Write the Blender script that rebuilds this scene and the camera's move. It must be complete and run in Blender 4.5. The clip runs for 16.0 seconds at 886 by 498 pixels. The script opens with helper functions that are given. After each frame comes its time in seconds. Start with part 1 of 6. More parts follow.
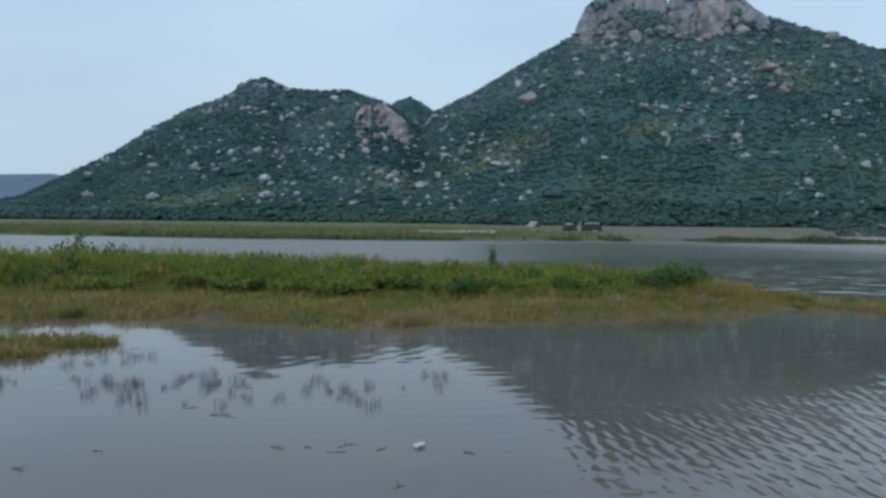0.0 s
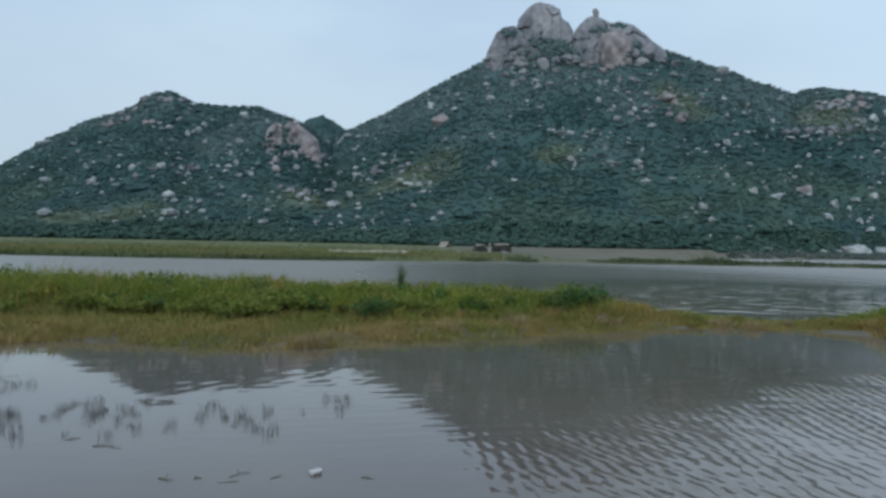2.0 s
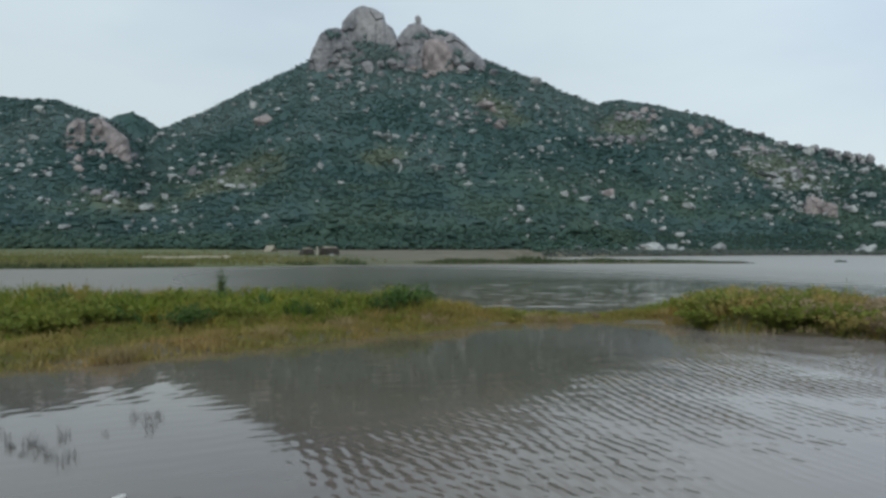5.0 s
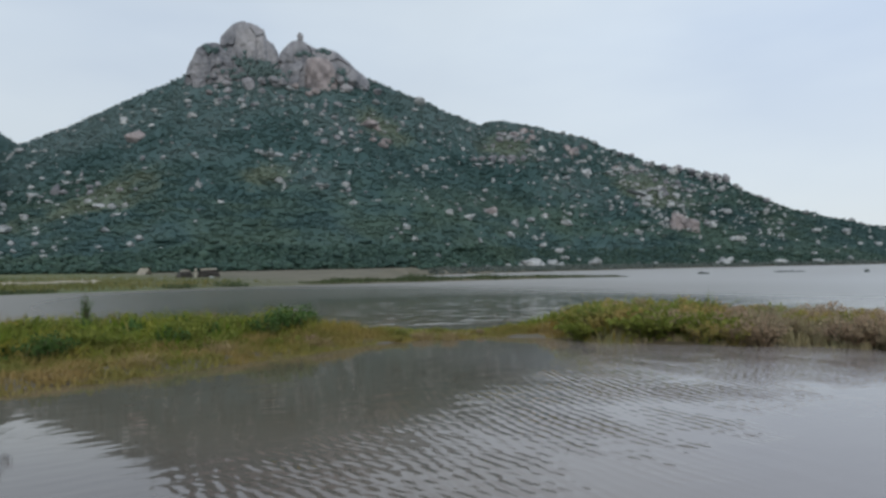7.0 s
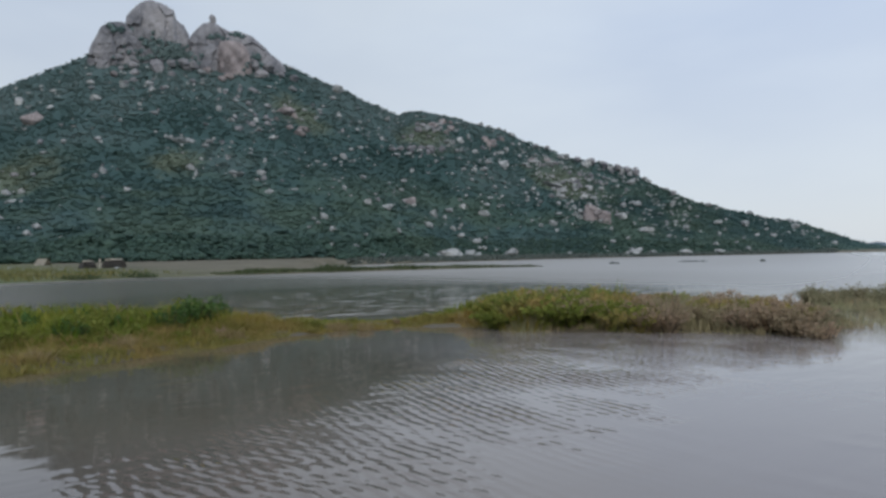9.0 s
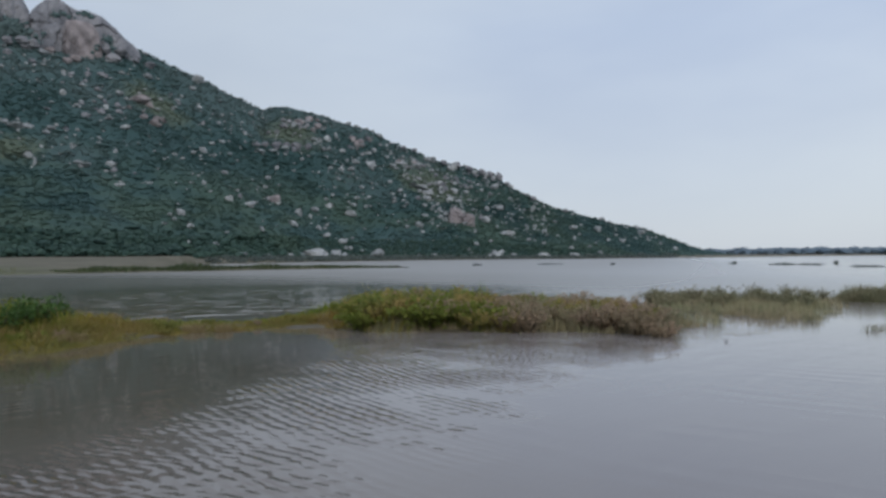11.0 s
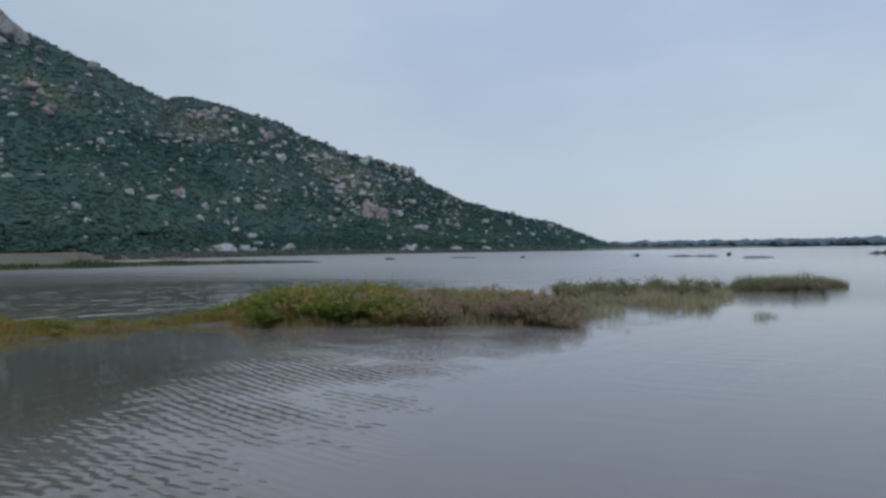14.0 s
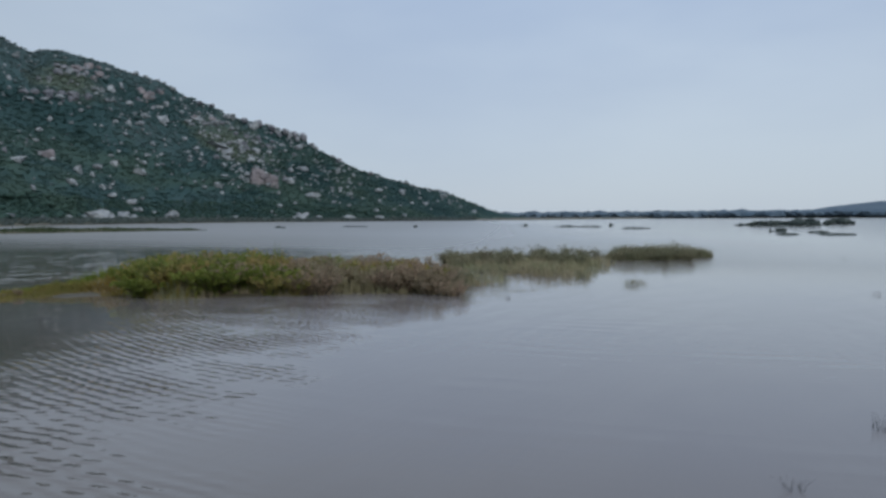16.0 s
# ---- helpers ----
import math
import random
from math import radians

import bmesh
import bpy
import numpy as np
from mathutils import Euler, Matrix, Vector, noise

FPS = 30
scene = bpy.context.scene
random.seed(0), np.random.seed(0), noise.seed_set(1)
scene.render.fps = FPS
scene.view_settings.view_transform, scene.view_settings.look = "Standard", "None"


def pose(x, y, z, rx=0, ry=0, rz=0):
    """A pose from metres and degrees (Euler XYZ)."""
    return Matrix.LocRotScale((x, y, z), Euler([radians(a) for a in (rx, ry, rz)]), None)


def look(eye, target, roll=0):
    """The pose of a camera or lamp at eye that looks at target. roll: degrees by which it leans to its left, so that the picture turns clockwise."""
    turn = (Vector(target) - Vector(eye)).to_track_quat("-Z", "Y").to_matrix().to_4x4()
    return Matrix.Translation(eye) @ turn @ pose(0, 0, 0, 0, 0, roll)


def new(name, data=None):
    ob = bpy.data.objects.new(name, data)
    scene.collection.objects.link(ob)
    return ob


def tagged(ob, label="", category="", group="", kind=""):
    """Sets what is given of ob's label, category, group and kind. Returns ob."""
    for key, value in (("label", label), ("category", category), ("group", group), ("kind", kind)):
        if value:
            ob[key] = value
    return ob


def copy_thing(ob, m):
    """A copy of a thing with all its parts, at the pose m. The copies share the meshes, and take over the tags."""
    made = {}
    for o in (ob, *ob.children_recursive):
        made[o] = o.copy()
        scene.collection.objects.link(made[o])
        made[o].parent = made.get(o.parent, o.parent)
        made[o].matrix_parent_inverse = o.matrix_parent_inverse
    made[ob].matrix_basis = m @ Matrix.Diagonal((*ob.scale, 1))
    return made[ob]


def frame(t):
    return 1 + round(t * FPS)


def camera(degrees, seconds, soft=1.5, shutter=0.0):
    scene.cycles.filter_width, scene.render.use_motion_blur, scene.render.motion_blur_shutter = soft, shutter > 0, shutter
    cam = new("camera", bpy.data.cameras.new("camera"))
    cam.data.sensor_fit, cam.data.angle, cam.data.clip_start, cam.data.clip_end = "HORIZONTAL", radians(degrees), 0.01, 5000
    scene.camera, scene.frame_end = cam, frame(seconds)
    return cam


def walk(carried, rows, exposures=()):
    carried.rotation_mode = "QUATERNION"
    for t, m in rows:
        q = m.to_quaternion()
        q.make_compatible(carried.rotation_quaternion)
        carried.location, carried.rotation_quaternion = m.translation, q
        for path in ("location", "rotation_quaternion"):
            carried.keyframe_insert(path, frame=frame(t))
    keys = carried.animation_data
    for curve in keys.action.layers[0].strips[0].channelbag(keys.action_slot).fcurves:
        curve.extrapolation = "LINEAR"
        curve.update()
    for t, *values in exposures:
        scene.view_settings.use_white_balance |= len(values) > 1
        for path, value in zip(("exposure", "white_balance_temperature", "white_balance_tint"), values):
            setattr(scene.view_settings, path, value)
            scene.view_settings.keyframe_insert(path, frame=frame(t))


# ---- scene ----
cam = camera(64.3, 16.0, soft=3.0)
ROWS = [
    (0, -0.000, -0.000, 2.000, 0.011, -1.844, -0.605),
    (0.5, 0.035, -0.000, 2.005, 0.268, -1.926, -0.861),
    (1, 0.072, -0.001, 2.008, -1.956, -1.673, -1.049),
    (1.5, 0.102, 0.000, 2.013, -5.270, -1.366, -1.074),
    (2, 0.114, 0.006, 2.019, -7.118, -0.115, -1.004),
    (2.5, 0.123, 0.013, 2.017, -7.555, 0.181, -0.899),
    (3, 0.131, 0.021, 2.011, -8.984, 0.331, -0.768),
    (3.5, 0.144, 0.030, 2.009, -11.736, 0.261, -0.277),
    (4, 0.159, 0.041, 2.010, -15.288, 0.495, -0.236),
    (4.5, 0.169, 0.055, 2.007, -17.414, 0.096, 0.016),
    (5, 0.202, 0.067, 2.006, -21.014, 0.222, 0.034),
    (7.5, 0.337, 0.144, 2.004, -31.908, 1.406, 1.593),
    (8, 0.369, 0.153, 2.001, -33.889, 0.701, 1.876),
    (10.5, 0.445, 0.192, 1.992, -43.642, 1.213, 0.256),
    (11, 0.450, 0.207, 1.990, -47.656, 0.610, 0.401),
    (11.5, 0.451, 0.231, 1.992, -50.413, 1.116, -0.105),
    (12, 0.456, 0.243, 1.996, -52.671, 0.661, 0.096),
    (12.5, 0.473, 0.239, 1.998, -53.730, 0.024, -0.456),
    (13, 0.496, 0.226, 2.001, -53.996, 1.609, -0.217),
    (13.5, 0.518, 0.213, 1.999, -54.532, 0.295, 0.511),
    (14, 0.544, 0.194, 1.995, -54.697, 0.059, 0.781),
    (14.5, 0.571, 0.167, 1.991, -55.813, 0.145, 1.292),
    (15, 0.600, 0.128, 1.987, -58.898, -0.290, 1.200),
    (15.5, 0.630, 0.071, 1.981, -60.814, -0.730, 0.993),
    (16, 0.661, 0.003, 1.973, -63.330, -2.522, 0.264),
]
walk(cam, [(t, pose(x, y, z, 90 + pitch, roll, yaw)) for t, x, y, z, yaw, pitch, roll in ROWS],
     [(0, 0.10, 5900, 3), (0.5, 0.12, 5920, 3), (1.0, 0.34, 5970, 4), (1.5, 0.34, 6030, 4), (2.0, 0.12, 6130, 4), (3, 0.12, 6500, 6), (5, 0.17, 6930, 5), (8, 0.14, 6850, 12), (10.5, -0.08, 6700, 12), (11.5, -0.12, 6560, 12), (12.5, -0.22, 6430, 11), (13.2, -0.28, 6330, 10), (16, -0.28, 6280, 10)])

# ---- world and sun: an overcast evening ----
world = bpy.data.worlds.new("overcast_sky")
scene.world = world
world.use_nodes = True
wn, wl = world.node_tree.nodes, world.node_tree.links
wn.clear()


def wnode(kind, **values):
    n = wn.new(kind)
    for key, value in values.items():
        n.inputs[key].default_value = value
    return n


w_out = wn.new("ShaderNodeOutputWorld")
w_sky = wn.new("ShaderNodeTexSky")
w_sky.sky_type = "NISHITA"
w_sky.sun_disc = False
w_sky.sun_elevation, w_sky.sun_rotation = radians(34), radians(-153)
w_bg_sky = wnode("ShaderNodeBackground", Strength=0.07)
w_bg_cloud = wnode("ShaderNodeBackground", Strength=1.0)
w_mix = wn.new("ShaderNodeMixShader")
w_tc = wn.new("ShaderNodeTexCoord")
w_map = wn.new("ShaderNodeMapping")
w_map.inputs["Scale"].default_value = (1.0, 1.0, 3.0)
w_noise = wnode("ShaderNodeTexNoise", Scale=1.6, Detail=4.0, Roughness=0.5)
w_ramp = wn.new("ShaderNodeValToRGB")
w_ramp.color_ramp.elements[0].position, w_ramp.color_ramp.elements[0].color = 0.33, (0.47, 0.575, 0.74, 1)
w_ramp.color_ramp.elements[1].position, w_ramp.color_ramp.elements[1].color = 0.67, (0.61, 0.715, 0.835, 1)
w_mix.inputs[0].default_value = 0.85
wl.new(w_tc.outputs["Generated"], w_map.inputs["Vector"])
wl.new(w_map.outputs["Vector"], w_noise.inputs["Vector"])
wl.new(w_noise.outputs["Fac"], w_ramp.inputs["Fac"])
w_sep = wn.new("ShaderNodeSeparateXYZ")
wl.new(w_tc.outputs["Generated"], w_sep.inputs[0])
w_low = wn.new("ShaderNodeMapRange")
w_low.inputs["From Min"].default_value, w_low.inputs["From Max"].default_value = 0.02, 0.30
w_low.inputs["To Min"].default_value, w_low.inputs["To Max"].default_value = 0.75, 0.0
wl.new(w_sep.outputs["Z"], w_low.inputs["Value"])
w_tint = wn.new("ShaderNodeMix")
w_tint.data_type = "RGBA"
w_tint.inputs[7].default_value = (0.545, 0.605, 0.655, 1)
wl.new(w_low.outputs["Result"], w_tint.inputs[0])
wl.new(w_ramp.outputs["Color"], w_tint.inputs[6])
# the cloud thins towards the east
w_dot = wn.new("ShaderNodeVectorMath")
w_dot.operation = "DOT_PRODUCT"
w_dot.inputs[1].default_value = (math.sin(radians(80)), math.cos(radians(80)), 0)
w_east = wn.new("ShaderNodeMapRange")
w_east.inputs["From Min"].default_value, w_east.inputs["From Max"].default_value = 0.62, 0.97
w_east.inputs["To Min"].default_value, w_east.inputs["To Max"].default_value = 1.0, 1.22
wl.new(w_tc.outputs["Generated"], w_dot.inputs[0])
wl.new(w_dot.outputs["Value"], w_east.inputs["Value"])
wl.new(w_east.outputs["Result"], w_bg_cloud.inputs["Strength"])
wl.new(w_tint.outputs[2], w_bg_cloud.inputs["Color"])
wl.new(w_sky.outputs["Color"], w_bg_sky.inputs["Color"])
wl.new(w_bg_sky.outputs[0], w_mix.inputs[1])
wl.new(w_bg_cloud.outputs[0], w_mix.inputs[2])
wl.new(w_mix.outputs[0], w_out.inputs["Surface"])

sun = new("sun", bpy.data.lights.new("sun", "SUN"))
sun.data.energy, sun.data.angle, sun.data.color = 1.35, radians(30), (1.0, 0.97, 0.93)
sun.matrix_world = look((-50, -100, 75), (0, 0, 0))


# ---- materials ----
def material(name, rough=0.9):
    m = bpy.data.materials.new(name)
    m.use_nodes = True
    b = m.node_tree.nodes["Principled BSDF"]
    b.inputs["Roughness"].default_value = rough
    return m, m.node_tree.nodes, m.node_tree.links, b


def ramp(nodes, stops):
    r = nodes.new("ShaderNodeValToRGB")
    e = r.color_ramp.elements
    while len(e) < len(stops):
        e.new(0.5)
    for k, (p, c) in zip(e, stops):
        k.position, k.color = p, (*c, 1)
    return r


def noisy(nodes, links, scale, detail=4.0, rough=0.55, space="position", stretch=(1, 1, 1)):
    n = nodes.new("ShaderNodeTexNoise")
    n.inputs["Scale"].default_value, n.inputs["Detail"].default_value, n.inputs["Roughness"].default_value = scale, detail, rough
    mp = nodes.new("ShaderNodeMapping")
    mp.inputs["Scale"].default_value = stretch
    if space == "position":
        src = nodes.new("ShaderNodeNewGeometry").outputs["Position"]
    else:
        src = nodes.new("ShaderNodeTexCoord").outputs["Object"]
    links.new(src, mp.inputs["Vector"])
    links.new(mp.outputs["Vector"], n.inputs["Vector"])
    return n


def blend(nodes, links, fac, a, b, mode="MIX"):
    mx = nodes.new("ShaderNodeMix")
    mx.data_type, mx.blend_type = "RGBA", mode
    for value, k in ((fac, 0), (a, 6), (b, 7)):
        if isinstance(value, (int, float)):
            mx.inputs[k].default_value = value
        elif isinstance(value, tuple):
            mx.inputs[k].default_value = (*value, 1)
        else:
            links.new(value, mx.inputs[k])
    return mx.outputs[2]


def leafy(name, stops, patch_scale, patch_stops, patch_mix=0.5, rough=0.75, thin=0.0, haze_above=None, glades=None, grain=None, open_spots=()):
    """Foliage: each leaf, blade or bush has its own shade, and the stand varies in patches."""
    m, n, l, b = material(name, rough)
    geo = n.new("ShaderNodeNewGeometry")
    own = ramp(n, stops)
    if grain:
        tufts = noisy(n, l, grain, 6.0, 0.65)
        l.new(tufts.outputs["Fac"], own.inputs["Fac"])
        bp = n.new("ShaderNodeBump")
        bp.inputs["Strength"].default_value, bp.inputs["Distance"].default_value = 0.35, 0.6 / grain
        l.new(tufts.outputs["Fac"], bp.inputs["Height"])
        l.new(bp.outputs["Normal"], b.inputs["Normal"])
    else:
        l.new(geo.outputs["Random Per Island"], own.inputs["Fac"])
    ns = noisy(n, l, patch_scale, 3.0)
    patch = ramp(n, patch_stops)
    if haze_above:
        # haze painted into the leaf colour: paler and bluer with height
        sep, mr, ad = n.new("ShaderNodeSeparateXYZ"), n.new("ShaderNodeMapRange"), n.new("ShaderNodeMath")
        l.new(geo.outputs["Position"], sep.inputs[0])
        l.new(sep.outputs["Z"], mr.inputs["Value"])
        mr.inputs["From Min"].default_value, mr.inputs["From Max"].default_value = haze_above
        mr.inputs["To Min"].default_value, mr.inputs["To Max"].default_value = -0.07, 0.26
        l.new(ns.outputs["Fac"], ad.inputs[0])
        l.new(mr.outputs["Result"], ad.inputs[1])
        l.new(ad.outputs[0], patch.inputs["Fac"])
    else:
        l.new(ns.outputs["Fac"], patch.inputs["Fac"])
    colour = blend(n, l, patch_mix, own.outputs["Color"], patch.outputs["Color"])
    if glades:
        # fresher yellowish growth in scattered glades
        where = ramp(n, [(0.46, (0, 0, 0)), (0.60, (1, 1, 1))])
        l.new(noisy(n, l, 0.016, 6.0, 0.7, stretch=(1, 0.6, 2.2)).outputs["Fac"], where.inputs["Fac"])
        gsep, gmr, gmul = n.new("ShaderNodeSeparateXYZ"), n.new("ShaderNodeMapRange"), n.new("ShaderNodeMath")
        l.new(geo.outputs["Position"], gsep.inputs[0])
        l.new(gsep.outputs["Z"], gmr.inputs["Value"])
        gmr.inputs["From Min"].default_value, gmr.inputs["From Max"].default_value = 35, 75
        gmr.inputs["To Min"].default_value, gmr.inputs["To Max"].default_value = 0.38, 0.0
        gmul.operation = "MULTIPLY"
        l.new(where.outputs["Color"], gmul.inputs[0])
        l.new(gmr.outputs["Result"], gmul.inputs[1])
        colour = blend(n, l, gmul.outputs[0], colour, glades)
    for x, y, r in open_spots:
        # open places where grass and dry herbs stand between the bushes
        far = n.new("ShaderNodeVectorMath")
        far.operation = "DISTANCE"
        far.inputs[1].default_value = (x, y, 0)
        flat = n.new("ShaderNodeVectorMath")
        flat.operation = "MULTIPLY"
        flat.inputs[1].default_value = (1, 1, 0)
        l.new(geo.outputs["Position"], flat.inputs[0])
        l.new(flat.outputs["Vector"], far.inputs[0])
        edge = n.new("ShaderNodeMath")
        edge.operation = "MULTIPLY_ADD"
        edge.inputs[1].default_value, edge.inputs[2].default_value = 2.4 * r, -1.2 * r
        l.new(noisy(n, l, 2.2 / r, 5.0, 0.65).outputs["Fac"], edge.inputs[0])
        total = n.new("ShaderNodeMath")
        l.new(far.outputs["Value"], total.inputs[0])
        l.new(edge.outputs[0], total.inputs[1])
        gap = n.new("ShaderNodeMapRange")
        gap.inputs["From Min"].default_value, gap.inputs["From Max"].default_value = 0.5 * r, 1.25 * r
        gap.inputs["To Min"].default_value, gap.inputs["To Max"].default_value = 0.72, 0.0
        l.new(total.outputs[0], gap.inputs["Value"])
        colour = blend(n, l, gap.outputs["Result"], colour, (0.118, 0.144, 0.100))
    l.new(colour, b.inputs["Base Color"])
    b.inputs["Specular IOR Level"].default_value = 0.25
    if thin:
        tr, mx = n.new("ShaderNodeBsdfTranslucent"), n.new("ShaderNodeMixShader")
        mx.inputs[0].default_value = thin
        l.new(colour, tr.inputs["Color"])
        l.new(b.outputs[0], mx.inputs[1])
        l.new(tr.outputs[0], mx.inputs[2])
        l.new(mx.outputs[0], n["Material Output"].inputs["Surface"])
    return m


def stone(name, dark, mid, pale, scale=0.25, separate=False, cracks=False):
    m, n, l, b = material(name, 0.9)
    big = noisy(n, l, scale, 5.0, 0.6, stretch=(1, 1, 0.45))
    col = ramp(n, [(0.3, dark), (0.48, mid), (0.68, pale)])
    l.new(big.outputs["Fac"], col.inputs["Fac"])
    fine = noisy(n, l, scale * 9, 4.0, 0.7)
    speck = ramp(n, [(0.35, (0.55, 0.55, 0.55)), (0.6, (1, 1, 1))])
    l.new(fine.outputs["Fac"], speck.inputs["Fac"])
    if cracks:
        vo = n.new("ShaderNodeTexVoronoi")
        vo.feature = "DISTANCE_TO_EDGE"
        vo.inputs["Scale"].default_value = 1.0
        mp = n.new("ShaderNodeMapping")
        mp.inputs["Scale"].default_value = (0.06, 0.06, 0.03)
        ad = n.new("ShaderNodeVectorMath")
        ad.operation = "ADD"
        wv = noisy(n, l, 0.08, 3.0)
        l.new(n.new("ShaderNodeNewGeometry").outputs["Position"], mp.inputs["Vector"])
        l.new(mp.outputs["Vector"], ad.inputs[0])
        l.new(wv.outputs["Color"], ad.inputs[1])
        l.new(ad.outputs["Vector"], vo.inputs["Vector"])
        line = ramp(n, [(0.0, (0.35, 0.36, 0.38)), (0.10, (1, 1, 1))])
        l.new(vo.outputs["Distance"], line.inputs["Fac"])
        col_out = blend(n, l, 0.2, col.outputs["Color"], line.outputs["Color"], "MULTIPLY")
    else:
        col_out = col.outputs["Color"]
    own = ramp(n, [(0.0, (0.55, 0.56, 0.58)), (0.7, (1, 1, 1))])
    l.new(n.new("ShaderNodeNewGeometry").outputs["Random Per Island"], own.inputs["Fac"])
    mixed = blend(n, l, 0.5, col_out, speck.outputs["Color"], "MULTIPLY")
    l.new(blend(n, l, 0.7 if separate else 0.0, mixed, own.outputs["Color"], "MULTIPLY"), b.inputs["Base Color"])
    bp = n.new("ShaderNodeBump")
    bp.inputs["Strength"].default_value, bp.inputs["Distance"].default_value = 0.6, 0.03 / scale
    l.new(big.outputs["Fac"], bp.inputs["Height"])
    l.new(bp.outputs["Normal"], b.inputs["Normal"])
    b.inputs["Specular IOR Level"].default_value = 0.2
    return m


# the teal cast of scrub and slope is haze mixed into their colours
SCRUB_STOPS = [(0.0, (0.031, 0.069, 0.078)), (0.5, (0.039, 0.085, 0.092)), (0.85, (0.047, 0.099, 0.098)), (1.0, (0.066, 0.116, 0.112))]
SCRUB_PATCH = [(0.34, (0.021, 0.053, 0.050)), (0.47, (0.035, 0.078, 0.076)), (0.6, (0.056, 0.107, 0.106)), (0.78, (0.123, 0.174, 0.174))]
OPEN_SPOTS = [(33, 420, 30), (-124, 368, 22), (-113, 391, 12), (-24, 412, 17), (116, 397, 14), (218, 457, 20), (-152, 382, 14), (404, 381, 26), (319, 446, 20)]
M_SCRUB = leafy("scrub_foliage", SCRUB_STOPS, 0.016, SCRUB_PATCH, 0.72, haze_above=(10, 130), glades=(0.092, 0.135, 0.085), open_spots=OPEN_SPOTS)
M_FOOT = leafy("foothill_foliage", [(0.0, (0.030, 0.064, 0.056)), (0.6, (0.040, 0.082, 0.066)), (1.0, (0.056, 0.099, 0.074))], 0.03, [(0.36, (0.029, 0.062, 0.056)), (0.5, (0.039, 0.080, 0.064)), (0.64, (0.056, 0.094, 0.070))], 0.5)
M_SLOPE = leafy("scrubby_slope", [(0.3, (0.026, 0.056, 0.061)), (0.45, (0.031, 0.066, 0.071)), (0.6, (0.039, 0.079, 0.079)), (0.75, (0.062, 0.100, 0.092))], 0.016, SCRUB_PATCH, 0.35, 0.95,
                haze_above=(10, 130), glades=(0.092, 0.135, 0.085), grain=0.5, open_spots=OPEN_SPOTS)
# distance haze is painted in: this foliage is blue-grey
M_FAR = leafy("hazed_distant_foliage", [(0.0, (0.094, 0.136, 0.179)), (1.0, (0.122, 0.162, 0.199))], 0.01, [(0.4, (0.097, 0.146, 0.190)), (0.7, (0.122, 0.172, 0.209))])
M_GRASS = leafy("green_marsh_grass", [(0.0, (0.088, 0.138, 0.021)), (0.6, (0.170, 0.219, 0.032)), (1.0, (0.326, 0.288, 0.062))],
                0.42, [(0.33, (0.102, 0.179, 0.017)), (0.48, (0.170, 0.219, 0.029)), (0.58, (0.285, 0.231, 0.051)), (0.68, (0.367, 0.219, 0.068))], 0.72, thin=0.4)
M_DRY = leafy("dry_marsh_grass", [(0.0, (0.195, 0.171, 0.051)), (0.6, (0.275, 0.215, 0.073)), (1.0, (0.378, 0.276, 0.116))],
              0.5, [(0.35, (0.152, 0.182, 0.046)), (0.47, (0.230, 0.204, 0.064)), (0.6, (0.300, 0.221, 0.089)), (0.74, (0.378, 0.249, 0.133))], 0.7, thin=0.35)
M_REED = leafy("olive_reeds", [(0.0, (0.238, 0.248, 0.142)), (0.6, (0.350, 0.331, 0.203)), (1.0, (0.476, 0.414, 0.277))],
               0.5, [(0.35, (0.266, 0.297, 0.155)), (0.6, (0.434, 0.345, 0.223))], 0.6, thin=0.4)
M_MOUND = leafy("olive_weed_leaves", [(0.0, (0.166, 0.199, 0.055)), (0.6, (0.290, 0.265, 0.081)), (1.0, (0.442, 0.333, 0.135))],
                0.8, [(0.38, (0.138, 0.220, 0.047)), (0.52, (0.304, 0.265, 0.081)), (0.66, (0.442, 0.286, 0.135))], 0.6, thin=0.45)
M_TAN = leafy("tan_brown_weeds", [(0.0, (0.285, 0.226, 0.151)), (0.6, (0.370, 0.287, 0.204)), (1.0, (0.484, 0.360, 0.280))], 0.8, [(0.4, (0.285, 0.244, 0.151)), (0.65, (0.427, 0.299, 0.220))], 0.6, thin=0.45)
M_ISLET = leafy("islet_weeds", [(0.0, (0.04, 0.055, 0.055)), (1.0, (0.085, 0.10, 0.085))], 0.1, [(0.4, (0.05, 0.07, 0.065)), (0.7, (0.08, 0.10, 0.085))])
M_WEED = leafy("grey_green_weeds", [(0.0, (0.201, 0.206, 0.129)), (0.6, (0.283, 0.277, 0.169)), (1.0, (0.390, 0.336, 0.218))], 0.8, [(0.4, (0.213, 0.223, 0.134)), (0.65, (0.330, 0.283, 0.183))], 0.5, thin=0.4)
M_STRAW = leafy("dead_grass", [(0.0, (0.21, 0.165, 0.08)), (1.0, (0.35, 0.285, 0.15))], 2.0, [(0.4, (0.23, 0.18, 0.09)), (0.65, (0.33, 0.255, 0.14))], 0.5, thin=0.3)
M_SEDGE = leafy("dark_bank_sedge", [(0.0, (0.035, 0.06, 0.028)), (1.0, (0.085, 0.105, 0.05))], 0.2, [(0.4, (0.04, 0.065, 0.03)), (0.65, (0.08, 0.10, 0.045))], 0.5)
M_LEAF = leafy("broad_green_leaves", [(0.0, (0.088, 0.120, 0.025)), (0.6, (0.170, 0.207, 0.041)), (1.0, (0.275, 0.284, 0.069))],
               1.5, [(0.4, (0.125, 0.164, 0.032)), (0.65, (0.207, 0.225, 0.050))], 0.55, thin=0.4)
